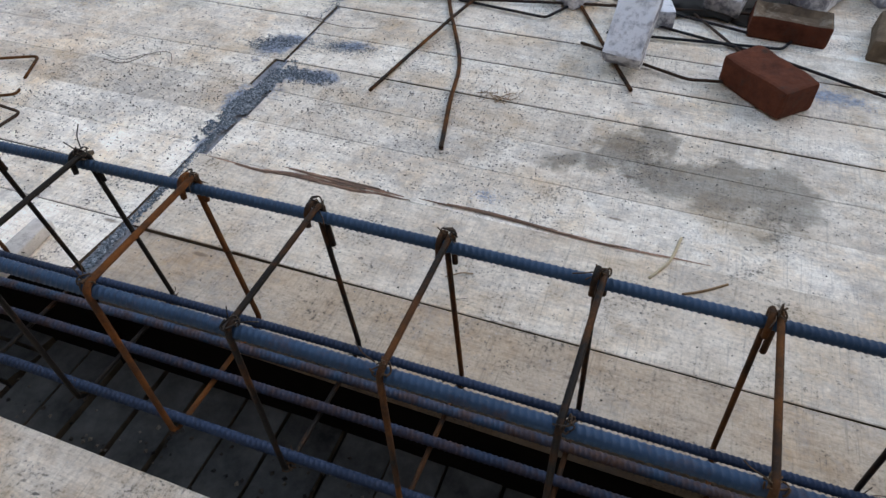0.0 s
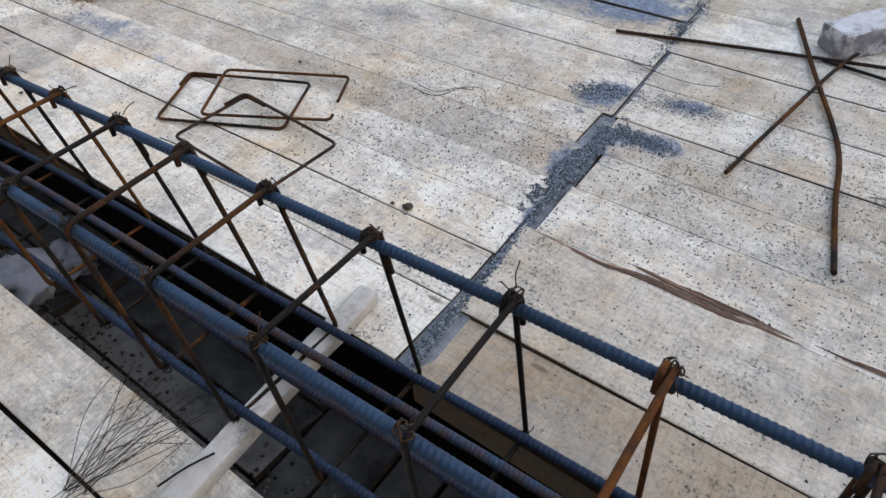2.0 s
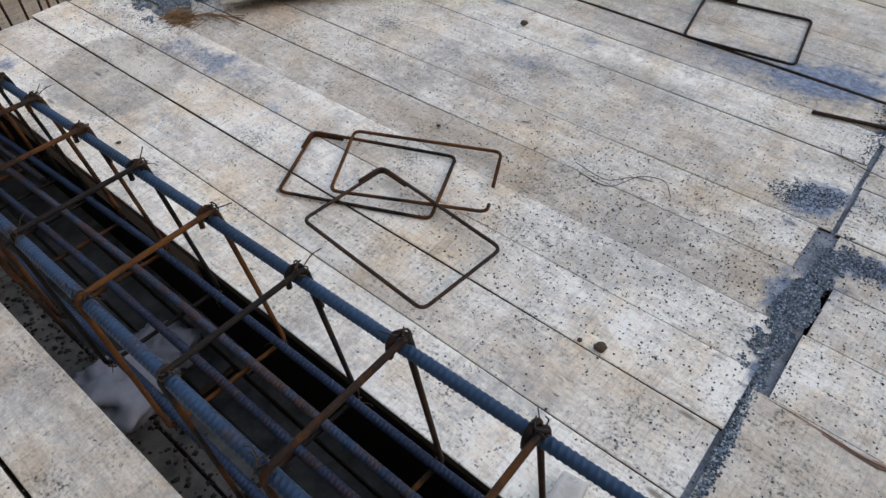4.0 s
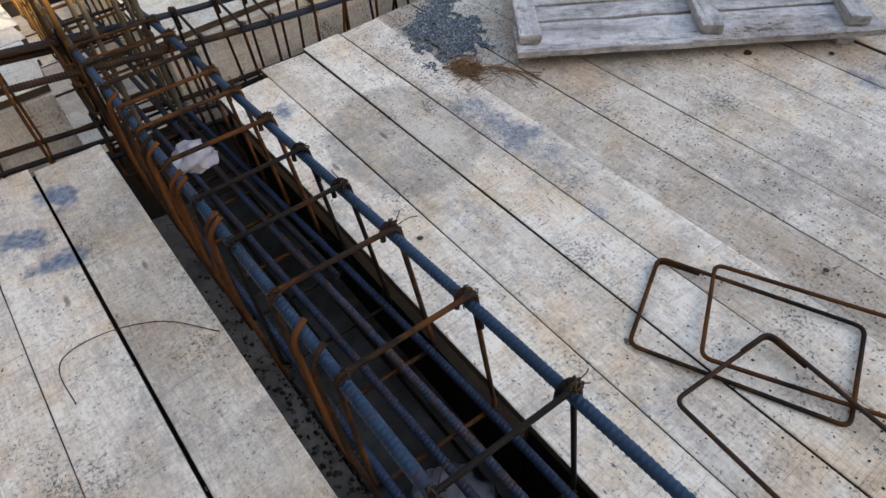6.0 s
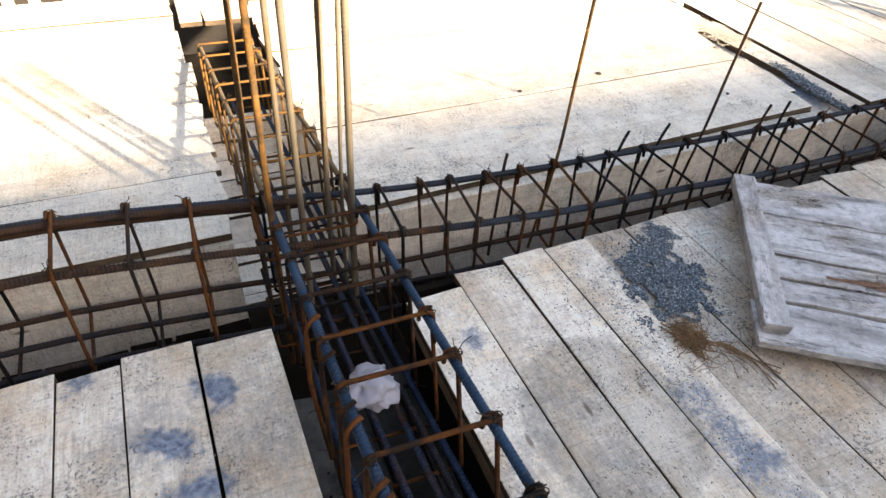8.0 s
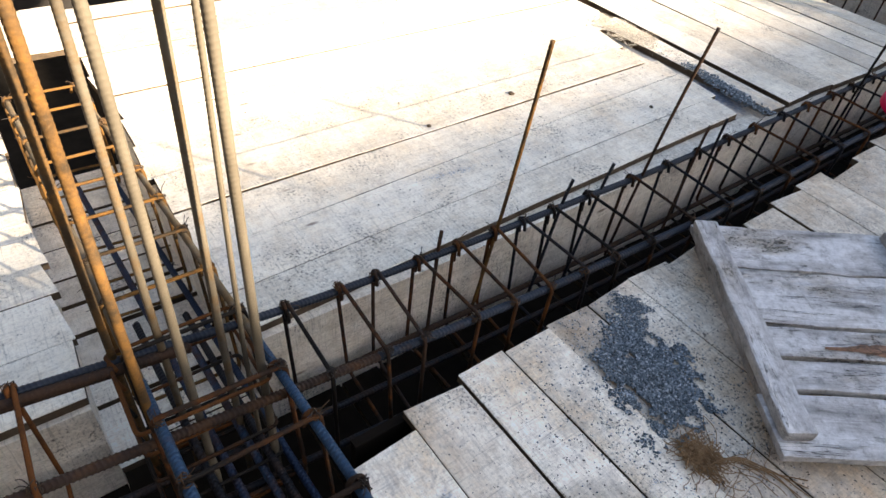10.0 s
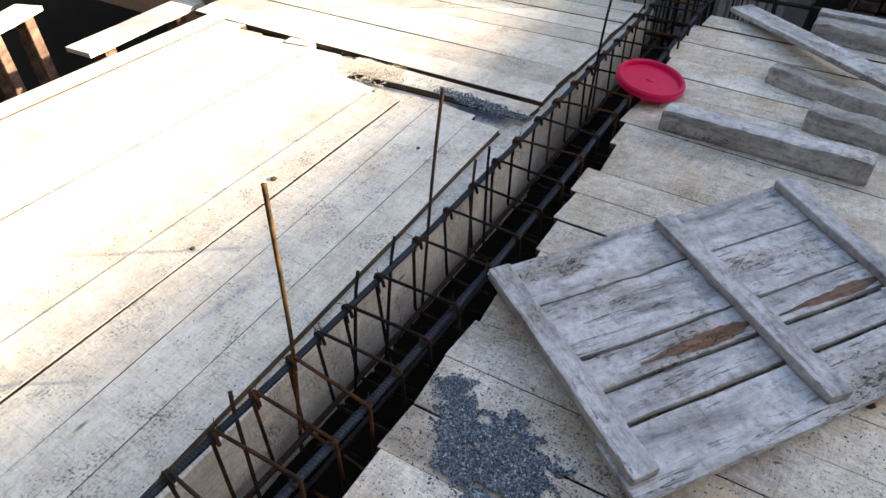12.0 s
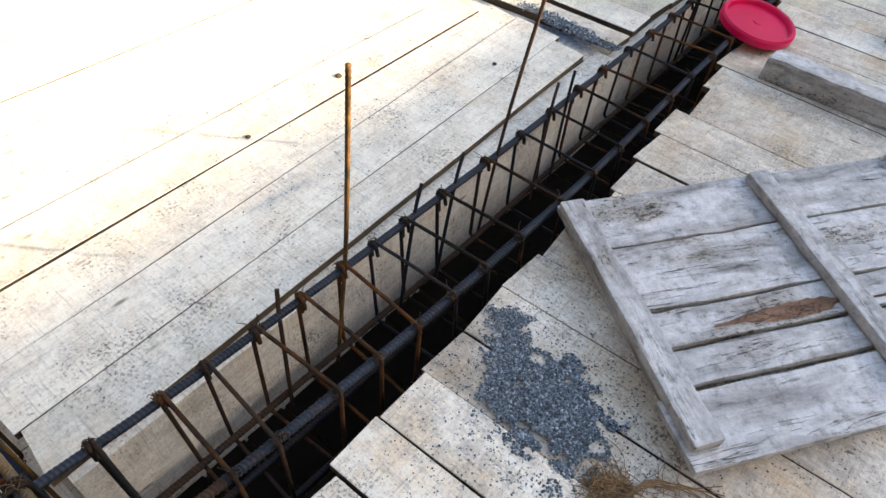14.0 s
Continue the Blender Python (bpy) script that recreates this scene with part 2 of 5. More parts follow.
        k.link(v.outputs["Color"], pick.inputs[0])
        hit = k.math("MULTIPLY", k.ramp(v.outputs["Distance"], (radius * 0.7, 1.0), (radius, 0.0)), k.math("GREATER_THAN", k.math("ADD", pick.outputs[0], k.math("MULTIPLY", drift, 0.45)), share + 0.22))
        speck = hit if speck is None else k.math("MAXIMUM", speck, hit)
    c = k.mix(k.math("MULTIPLY", speck, 0.62 * dirt), c, (0.13, 0.12, 0.112))
    bumpy = k.math("ADD", k.math("MULTIPLY", grain, 0.8), k.math("ADD", k.math("MULTIPLY", fine, 0.35), k.math("MULTIPLY", blotch, 0.5)))
    bumpy = k.math("ADD", bumpy, k.math("SUBTRACT", k.math("MULTIPLY", speck, 0.8), k.math("ADD", k.math("MULTIPLY", checks, 0.9), k.math("MULTIPLY", knot, 0.5))))
    if stains:
        edge = k.noise(pos, 15.0, 7, 0.78)
        crumbs = k.noise(pos, 120.0, 3, 0.75)
        mask = None
        for row in STAINS:
            b = blot(k, pos, edge, 2.2, 1.1, *row)
            mask = b if mask is None else k.math("MAXIMUM", mask, b)
        mask = k.math("MULTIPLY", k.math("ADD", k.math("MULTIPLY", mask, 1.5), k.math("SUBTRACT", k.math("MULTIPLY", crumbs, 3.0), 1.98)), 2.0, True)
        c = k.mix(k.math("MULTIPLY", mask, 0.92), c, k.mix(k.ramp(k.noise(pos, 60.0, 5, 0.75), (0.36, 0.0), (0.64, 1.0)), (0.06, 0.10, 0.175), (0.31, 0.40, 0.54)))
        soft = k.noise(pos, 5.0, 4, 0.6)
        damp = None
        for row in DAMP:
            b = blot(k, pos, soft, row[6], row[7], *row[:6])
            damp = b if damp is None else k.math("MAXIMUM", damp, b)
        c = k.mix(damp, c, k.mix(1.0, c, (0.42, 0.41, 0.39), "MULTIPLY"))
        bumpy = k.math("ADD", bumpy, k.math("MULTIPLY", k.math("MULTIPLY", mask, crumbs), 1.5))
    return k.finish(c, 0.42, 0.0, bumpy, 0.0018, 0.85)


def washed(name, dark, light, warm, cracks=1.0):
    """Old wood under a thin cement wash: cloudy streaks, fine grain, thin cracks and clusters of dark chips."""
    k = Nodes(name)
    ob, w = k.coords(), k.math("MULTIPLY", k.random(), 41.0)
    cloud = k.noise(k.scaled(ob, (3.2, 12, 12)), 1.0, 8, 0.66, w, 0.6)
    zone = k.noise(k.scaled(ob, (2.6, 7, 7)), 1.0, 4, 0.6, k.math("ADD", w, 9.0))
    line = k.noise(k.scaled(ob, (3.5, 170, 170)), 1.0, 5, 0.65, w, 0.4)
    c = k.mix(k.ramp(cloud, (0.34, 0.0), (0.58, 1.0)), dark, light)
    c = k.mix(k.ramp(zone, (0.54, 0.0), (0.70, 0.75)), c, warm)
    c = k.mix(1.0, c, k.ramp(line, (0.28, 0.66), (0.40, 0.98), (0.7, 1.05)), "MULTIPLY")
    c = k.mix(1.0, c, k.ramp(k.noise(ob, 90.0, 6, 0.7, w), (0.32, 0.80), (0.50, 1.0)), "MULTIPLY")
    rift = k.math("ABSOLUTE", k.math("SUBTRACT", k.noise(k.scaled(ob, (1.6, 26, 26)), 1.0, 5, 0.6, w, 0.8), 0.5))
    rifts = k.math("MULTIPLY", k.ramp(rift, (0.002, 1.0), (0.007, 0.0)), k.ramp(k.noise(k.scaled(ob, (4, 16, 16)), 1.0, 3, 0.6, w), (0.52, 0.0), (0.58, cracks)))
    chip = k.math("ADD", k.noise(k.scaled(ob, (70, 150, 150)), 1.0, 6, 0.75, w, 0.8), k.math("MULTIPLY", k.math("SUBTRACT", zone, 0.5), -0.85))
    chips = k.ramp(chip, (0.305, 1.0), (0.345, 0.0))
    mottle = k.noise(ob, 34.0, 7, 0.74, w)
    c = k.mix(1.0, c, k.ramp(mottle, (0.34, 0.52), (0.47, 0.97), (0.66, 1.22)), "MULTIPLY")
    c = k.mix(k.math("MULTIPLY", k.math("MAXIMUM", rifts, chips), 0.9), c, (0.055, 0.048, 0.047))
    bumpy = k.math("SUBTRACT", k.math("ADD", k.math("MULTIPLY", line, 0.6), k.math("MULTIPLY", cloud, 0.8)), k.math("MAXIMUM", rifts, chips))
    return k.finish(c, 0.75, 0.0, k.math("ADD", bumpy, k.math("MULTIPLY", mottle, 0.9)), 0.006, 1.0)


def steel(name, base, rust, amount, rough=0.55, metal=0.35, scale=18.0):
    """Hot-rolled bar: mill scale with rust breaking through."""
    k = Nodes(name)
    k.bsdf.inputs["Specular IOR Level"].default_value = 0.18
    pos, rnd = k.place(), k.random()
    n = k.noise(pos, scale, 6, 0.7)
    fine = k.noise(pos, 220.0, 4, 0.7)
    tone = k.noise(pos, 4.0, 3, 0.6)
    b = k.mix(k.ramp(tone, (0.35, 0.0), (0.65, 1.0)), base, tuple(1.7 * v for v in base))
    r = k.mix(fine, rust, tuple(2.1 * v for v in rust))
    m = k.ramp(k.math("ADD", n, k.math("MULTIPLY", k.math("SUBTRACT", rnd, 0.5), 0.35)), (amount - 0.12, 1.0), (amount + 0.12, 0.0))
    c = k.mix(m, b, r)
    c = k.mix(k.ramp(fine, (0.6, 0.0), (0.8, 0.35)), c, (0.17, 0.15, 0.13))
    return k.finish(c, k.math("ADD", k.math("MULTIPLY", m, 0.3), rough, True), k.math("MULTIPLY", k.math("SUBTRACT", 1.0, m, True), metal), fine, 0.001, 0.6)


def grainy(name, dark, light, rough=0.85, scale=30.0, depth=0.002, spot=None, spot_amount=0.5, gloss=0.5):
    k = Nodes(name)
    k.bsdf.inputs["Specular IOR Level"].default_value = gloss
    ob, rnd = k.coords(), k.random()
    w = k.math("MULTIPLY", rnd, 19.0)
    n = k.noise(ob, scale, 6, 0.7, w)
    big = k.noise(ob, scale * 0.2, 4, 0.6, w)
    c = k.mix(k.ramp(k.math("ADD", k.math("MULTIPLY", n, 0.55), k.math("MULTIPLY", big, 0.45)), (0.32, 0.0), (0.66, 1.0)), dark, light)
    if spot:
        c = k.mix(k.ramp(k.noise(ob, scale * 0.5, 5, 0.75, w), (spot_amount - 0.06, 0.0), (spot_amount + 0.06, 1.0)), c, spot)
    return k.finish(c, rough, 0.0, n, depth, 0.8)


DECK = wood("pale_shutter_board", (0.47, 0.375, 0.28), (0.92, 0.87, 0.785), 0.84, wear=-0.02, chips=0.014)
BROWN_DECK = wood("brown_shutter_board", (0.30, 0.215, 0.145), (0.50, 0.415, 0.325), 0.45)
SOILED_DECK = wood("soiled_shutter_board", (0.40, 0.32, 0.24), (0.74, 0.675, 0.585), 0.62, wear=-0.02, chips=0.014)
FAR_DECK = wood("clean_shutter_board", (0.56, 0.48, 0.375), (0.86, 0.82, 0.735), 0.94, 0.45, wear=-0.03)
# plank edges darkened so that the gaps between planks look shaded
PLANKSIDE = grainy("dark_plank_edge", (0.03, 0.022, 0.017), (0.16, 0.12, 0.085), 0.9, 18.0, gloss=0.1)
SIDE = wood("pale_trench_board", (0.50, 0.43, 0.35), (0.90, 0.86, 0.79), 0.95, 0.35, False)
# both trench colours are darkened to carry the shade inside the trenches
DARKSIDE = grainy("shaded_trench_side", (0.0025, 0.002, 0.002), (0.016, 0.012, 0.009), 0.9, 9.0, gloss=0.1)
BOTTOM = grainy("shaded_trench_board", (0.004, 0.004, 0.004), (0.13, 0.126, 0.12), 0.8, 12.0, gloss=0.15)
OLDWOOD = washed("cement_washed_old_wood", (0.27, 0.265, 0.275), (0.72, 0.725, 0.755), (0.42, 0.36, 0.285))
PALEWOOD = washed("pale_cement_washed_wood", (0.42, 0.42, 0.425), (0.80, 0.80, 0.815), (0.50, 0.46, 0.40), 0.5)
CRACKED = washed("cracked_timber_side", (0.20, 0.185, 0.172), (0.58, 0.56, 0.545), (0.28, 0.23, 0.185), 1.0)
LAVENDER = grainy("lavender_grey_brick_side", (0.10, 0.10, 0.12), (0.42, 0.42, 0.48), 0.9, 24.0, 0.004, (0.72, 0.72, 0.75), 0.52)
TORN = washed("torn_red_brown_wood", (0.15, 0.075, 0.05), (0.46, 0.27, 0.19), (0.30, 0.16, 0.10))
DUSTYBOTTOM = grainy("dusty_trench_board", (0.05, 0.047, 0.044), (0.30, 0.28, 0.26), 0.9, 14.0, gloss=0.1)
BROKEN = washed("split_brown_wood", (0.07, 0.042, 0.032), (0.28, 0.165, 0.115), (0.16, 0.085, 0.055))
WHITEWOOD = grainy("white_caked_wood", (0.38, 0.35, 0.32), (0.80, 0.78, 0.75), 0.85, 22.0, 0.005, (0.22, 0.19, 0.17), 0.60)
BAR = steel("blue_grey_bar", (0.020, 0.047, 0.088), (0.055, 0.032, 0.026), 0.38, 0.5, 0.12)
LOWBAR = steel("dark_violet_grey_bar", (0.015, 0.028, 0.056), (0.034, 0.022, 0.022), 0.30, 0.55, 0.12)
OCHRE = steel("ochre_rusted_bar", (0.045, 0.030, 0.017), (0.115, 0.058, 0.018), 0.55, 0.7, 0.1)
GREYBAR = steel("dark_grey_bar", (0.020, 0.026, 0.038), (0.040, 0.024, 0.018), 0.42, 0.45, 0.3)
BROWNBAR = steel("brown_rusted_bar", (0.035, 0.022, 0.017), (0.075, 0.036, 0.017), 0.52, 0.65, 0.15)
DARKBAR = steel("dark_bar", (0.012, 0.013, 0.017), (0.032, 0.018, 0.012), 0.48, 0.5, 0.3)
STIRRUP = steel("rusty_stirrup", (0.010, 0.008, 0.007), (0.085, 0.032, 0.010), 0.44, 0.6, 0.2, 9.0)
RUST = steel("orange_rusted_bar", (0.022, 0.013, 0.009), (0.095, 0.034, 0.011), 0.50, 0.72, 0.1)
PALEBAR = steel("pale_beige_bar", (0.098, 0.084, 0.064), (0.09, 0.056, 0.027), 0.40, 0.65, 0.1)
WIRE = steel("black_tying_wire", (0.03, 0.026, 0.024), (0.06, 0.035, 0.02), 0.5, 0.6, 0.3, 60.0)
GRAVEL = Nodes("crushed_stone")
GRAVEL = GRAVEL.finish(GRAVEL.ramp(GRAVEL.island(), (0.0, (0.04, 0.056, 0.072)), (0.5, (0.12, 0.165, 0.205)), (0.85, (0.24, 0.30, 0.36)), (1.0, (0.52, 0.58, 0.66))), 0.85)
REDBRICK = grainy("fired_red_brick", (0.045, 0.013, 0.008), (0.17, 0.048, 0.024), 0.88, 30.0, 0.006, (0.06, 0.03, 0.022), 0.60, gloss=0.2)
BROWNBRICK = grainy("dusty_brown_brick", (0.06, 0.04, 0.028), (0.20, 0.145, 0.10), 0.9, 24.0, 0.005, (0.26, 0.22, 0.18), 0.60, gloss=0.2)
def caked(name):
    """Old brick under a broken skin of cement."""
    k = Nodes(name)
    ob, w = k.coords(), k.math("MULTIPLY", k.random(), 23.0)
    n = k.noise(ob, 26.0, 9, 0.82, w)
    fine = k.noise(ob, 150.0, 4, 0.7, w)
    c = k.mix(fine, (0.17, 0.18, 0.215), (0.42, 0.43, 0.48))
    skin = k.ramp(n, (0.33, 0.0), (0.50, 1.0))
    c = k.mix(skin, c, k.mix(fine, (0.72, 0.73, 0.78), (0.92, 0.92, 0.95)))
    c = k.mix(k.ramp(k.noise(ob, 9.0, 5, 0.7, w), (0.60, 0.0), (0.68, 0.7)), c, (0.10, 0.085, 0.08))
    return k.finish(c, 0.9, 0.0, k.math("ADD", k.math("MULTIPLY", skin, 0.8), k.math("MULTIPLY", fine, 0.5)), 0.004, 0.9)


CAKED = caked("cement_caked_brick")
WALLBRICK = grainy("dark_wall_brick", (0.028, 0.015, 0.014), (0.17, 0.070, 0.050), 0.9, 16.0, 0.006, (0.115, 0.095, 0.105), 0.53)
MORTAR = grainy("dark_mortar", (0.008, 0.008, 0.008), (0.03, 0.028, 0.026), 0.95, 40.0)
PINK = grainy("pink_plastic", (0.66, 0.003, 0.062), (0.78, 0.006, 0.100), 0.32, 8.0, 0.0005, gloss=0.25)
FIBRE = grainy("dry_fibre", (0.16, 0.09, 0.045), (0.34, 0.21, 0.11), 0.9, 60.0)
BAG = grainy("crumpled_white_plastic", (0.30, 0.29, 0.35), (0.62, 0.61, 0.69), 0.35, 12.0)
GREYBAG = grainy("dusty_grey_plastic", (0.16, 0.16, 0.19), (0.34, 0.34, 0.38), 0.4, 12.0)
EARTH = grainy("dark_ground", (0.006, 0.005, 0.004), (0.03, 0.025, 0.02), 0.95, 3.0, 0.01, gloss=0.1)
PLASTER = grainy("plain_plaster", (0.20, 0.185, 0.165), (0.30, 0.28, 0.25), 0.9, 2.0)
# plain near-black for the added light-blocking walls and the patch under the bricks
DARKWALL = grainy("plain_near_black", (0.012, 0.011, 0.010), (0.035, 0.03, 0.027), 0.9, 2.0)
LOG = washed("rough_grey_log", (0.20, 0.175, 0.155), (0.58, 0.56, 0.54), (0.27, 0.20, 0.14))
CEMENT = grainy("cement_filled_joint", (0.09, 0.11, 0.14), (0.42, 0.45, 0.50), 0.95, 130.0, 0.006)
STRAW = grainy("pale_straw", (0.45, 0.36, 0.22), (0.62, 0.52, 0.36), 0.8, 40.0)

# ---- setting ----
rng = random.Random(7)
bm = bmesh.new()
bmesh.ops.create_grid(bm, x_segments=24, y_segments=24, size=400)
tagged(part("ground", bm, EARTH, None, m=pose(0, 0, -3.2)), "dark earth below the raised shuttering", "ground", kind="structure")
bm = block_bm(0.4, 60, 9.51, 0)
tagged(part("wall_east", bm, PLASTER, None, m=pose(9.4, 8, -3.2)), "plain plastered wall of the neighbouring house", "wall", kind="structure")

# three made-up walls that cut off low sky light and deepen contrast
tagged(part("wall_south", block_bm(34, 0.4, 9.9, 0), DARKWALL, None, m=pose(-3, -3.2, -3.2)), "added dark wall that blocks low sky light", "wall", kind="structure")
tagged(part("wall_west", block_bm(0.4, 22, 7.4, 0), DARKWALL, None, m=pose(-13.5, 3, -3.2)), "added dark wall that blocks low sky light", "wall", kind="structure")
tagged(part("wall_far_north", block_bm(24, 0.4, 6.0, 0), PLASTER, None, m=pose(-2, 9.2, -3.2)), "added plastered wall that blocks low sky light", "wall", kind="structure")

TH = 0.026


def plank(parent, u0, u1, lo0, hi0, lo1, hi1, material, axis="x", z=0.0, ragged=0.012, th=TH, neat=None, open_lo=0.0, open_hi=0.0, dip=0.0):
    """A sawn board along x or y between u0 and u1; lo and hi: its edges at both ends."""
    if axis == "y":
        lo0, hi0, lo1, hi1 = -hi0, -lo0, -hi1, -lo1
    cu, cv = (u0 + u1) / 2, (lo0 + hi0 + lo1 + hi1) / 4
    n = max(3, int((u1 - u0) / 0.16))
    s = rng.uniform(0, 99)
    e = [rng.uniform(-ragged, ragged) for _ in range(4)]
    if neat:
        e[neat[0]], e[neat[1]] = rng.uniform(-0.003, 0.003), rng.uniform(-0.003, 0.003)
    tilt, lift, gap = rng.uniform(-0.003, 0.003), rng.uniform(-0.002, 0.002), rng.choice((0.0006, 0.001, 0.0014, 0.0022))
    verts, faces = [], []
    for i in range(n + 1):
        t = i / n
        lo, hi = lo0 + (lo1 - lo0) * t + gap + open_lo * (1 - t), hi0 + (hi1 - hi0) * t - gap - open_hi
        u = u0 + (u1 - u0) * t
        a, b = (e[0], e[1]) if i == 0 else ((e[2], e[3]) if i == n else (0, 0))
        lo += noise.noise((u * 2.3, s, 0)) * 0.0025
        hi += noise.noise((u * 2.3, s + 7, 0)) * 0.0025
        zz = lift + noise.noise((u * 1.1, s + 13, 0)) * 0.002 - dip * max(0.0, 1 - (u - u0) / 0.7)
        ch = 0.002
        for v, w, d in ((lo, -th, a), (lo, -ch - tilt, a), (lo + ch, -tilt, a), (hi - ch, tilt, b), (hi, tilt - ch, b), (hi, -th, b)):
            verts.append((u + d - cu, v - cv, w + zz))
    for i in range(n):
        for k in range(6):
            l = (k + 1) % 6
            faces.append((i * 6 + l, i * 6 + k, (i + 1) * 6 + k, (i + 1) * 6 + l))
    faces += [(0, 1, 2, 3, 4, 5), tuple(range(n * 6 + 5, n * 6 - 1, -1))]
    m = pose(cu, cv, z) if axis == "x" else pose(-cv, cu, z, 0, 0, 90)
    # the dark edge colour paints in the shade of the gaps
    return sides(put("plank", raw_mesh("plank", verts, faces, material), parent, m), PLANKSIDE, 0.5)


def deck_of(name, label):
    return thing(name, label, "deck", kind="structure")


# main deck, boards along x, in two lengths that meet near x = -1.25
deck = deck_of("deck_main", "weathered sawn boards of the slab shuttering, spotted with cement")
W = [0.635, 0.81, 0.971, 1.12, 1.274, 1.422, 1.602, 1.764, 1.95, 2.136, 2.316, 2.507, 2.676, 2.891, 3.07, 3.25, 3.42, 3.61, 3.80, 4.02, 4.27, 4.45]
E = [0.66, 0.856, 1.03, 1.195, 1.345, 1.52, 1.69, 1.86, 2.0, 2.168, 2.33, 2.47, 2.62, 2.81, 2.93, 3.10, 3.29, 3.50, 3.70, 3.92, 4.17, 4.36]
ENDS = [-3.845, -3.90, -3.921, -3.925, -3.93, -3.94, -3.945, -3.93, -3.90, -3.92, -3.95, -3.965, -3.92, -3.96, -3.985, -3.97, -4.01, -4.0, -4.02, -4.01, -3.98]
W_END = [-1.262, -1.262, -1.262, -1.263, -1.275, -1.312, -1.280, -1.285, -1.290, -1.300, -1.312, -1.335, -1.352]
for i in range(len(W) - 1):
    joint = (W_END[i] if i < len(W_END) else -1.243 - 0.045 * (W[i] - 0.65)) - rng.uniform(0.0, 0.004)
    plank(deck, ENDS[i], joint, W[i], W[i + 1], E[i], E[i + 1], DECK, neat=(2, 3), open_lo=0.005 if i in (2, 3, 5) else 0.0)
EW = [0.66, 0.845, 1.151, 1.346, 1.51, 1.688, 1.90, 2.115, 2.29, 2.467, 2.65, 2.83, 3.0, 3.2, 3.4, 3.6, 3.8, 4.0, 4.2, 4.4]
E_START = [-1.221, -1.254, -1.224, -1.217, -1.262, -1.274, -1.282, -1.296, -1.31, -1.335, -1.352]
for i in range(len(EW) - 1):
    joint = (E_START[i] if i < len(E_START) else -1.228 - 0.045 * (EW[i] - 0.65)) + rng.uniform(0.0, 0.004)
    off = 0.03 if i < 2 else 0.02
    plank(deck, joint, 2.6, EW[i], EW[i + 1], EW[i] + off * (i > 0), EW[i + 1] + off, (BROWN_DECK, SOILED_DECK)[i] if i < 2 else DECK, neat=(0, 1), dip=0.012 if i == 0 else 0.0)
plank(deck, 0.67, 3.2, -1.335, -1.195, -1.42, -1.30, CEMENT, "y", z=-0.010)

# side deck on which the camera is carried, beyond the first trench
deck = deck_of("deck_side", "weathered sawn boards beside the beam trench")
S = [0.27, 0.075, -0.10, -0.246, -0.42, -0.60, -0.78, -0.96, -1.14, -1.32, -1.50]
for i in range(len(S) - 1):
    plank(deck, -3.885 + rng.uniform(-0.02, 0.02), -1.215 - rng.uniform(0, 0.005), S[i + 1], S[i], S[i + 1] + (0.062 if i == 0 else 0.04), S[i] + (0.035 if i == 0 else (0.062 if i == 1 else 0.04)), DECK, ragged=0.006, open_hi=0.006 if i == 1 else 0.0)
    plank(deck, -1.205, 2.6, S[i + 1] + 0.04, S[i] + 0.04, S[i + 1] + 0.05, S[i] + 0.05, DECK, ragged=0.006)

# far deck past the cross trench, boards along y, then boards along x
deck = deck_of("deck_far", "clean pale shuttering boards, partly in low sun")
F0 = [-4.31, -4.46, -4.64, -4.85, -5.05, -5.25, -5.44, -5.62, -5.80, -5.98, -6.16, -6.32, -6.48]
F1 = [-4.393, -4.54, -4.755, -4.90, -5.07, -5.26, -5.43, -5.62, -5.81, -5.98, -6.15, -6.32, -6.47]
for i in range(len(F0) - 1):
    plank(deck, 0.60 + rng.uniform(-0.01, 0.01), (2.80 if i < 5 else (2.99 if i < 10 else 3.045)) + rng.uniform(-0.07, 0.02) * (i < 5), F0[i + 1], F0[i], F1[i + 1], F1[i], FAR_DECK, "y", z=0.002 * (i % 2), open_hi=(0.004, 0.002, 0.006)[i] if i < 3 else 0.0)
plank(deck, -5.35, -4.33, 2.87, 3.035, 2.92, 3.03, DECK, z=-0.004)
plank(deck, -5.3, -4.35, 2.70, 2.87, 2.78, 2.92, DECK, z=-0.032)
put("loose_block", mesh_of("loose_block", block_bm(0.16, 0.06, 0.04, 0.004, 0.003, 2), FAR_DECK), deck, pose(-5.72, 3.0, -0.03, 0, 0, 8))
X0 = [3.05, 3.21, 3.375, 3.60, 3.80, 4.0, 4.2, 4.38]
X1 = [3.06, 3.23, 3.41, 3.75, 3.92, 4.10, 4.27, 4.43]
for i in range(len(X0) - 1):
    plank(deck, -6.58 - (2.2 if i > 1 else 0), -4.345 + rng.uniform(-0.01, 0.02), X0[i], X0[i + 1], X1[i], X1[i + 1], FAR_DECK)

deck = deck_of("deck_back", "sunlit shuttering boards beyond the back trench")
for i in range(11):
    plank(deck, -8.6, -4.42, 4.93 + 0.19 * i, 5.12 + 0.19 * i, 4.93 + 0.19 * i, 5.12 + 0.19 * i, FAR_DECK)

# deck past the crossing on the other side, boards along y
deck = deck_of("deck_corner", "sunlit shuttering boards beyond the crossing")
G = [-4.31, -4.50, -4.68, -4.81, -5.0, -5.2, -5.4, -5.6, -5.8, -6.0, -6.2, -6.38, -6.54]
for i in range(len(G) - 1):
    plank(deck, -2.9, 0.24 if i < 7 else 0.22, G[i + 1], G[i], G[i + 1], G[i], FAR_DECK, "y")
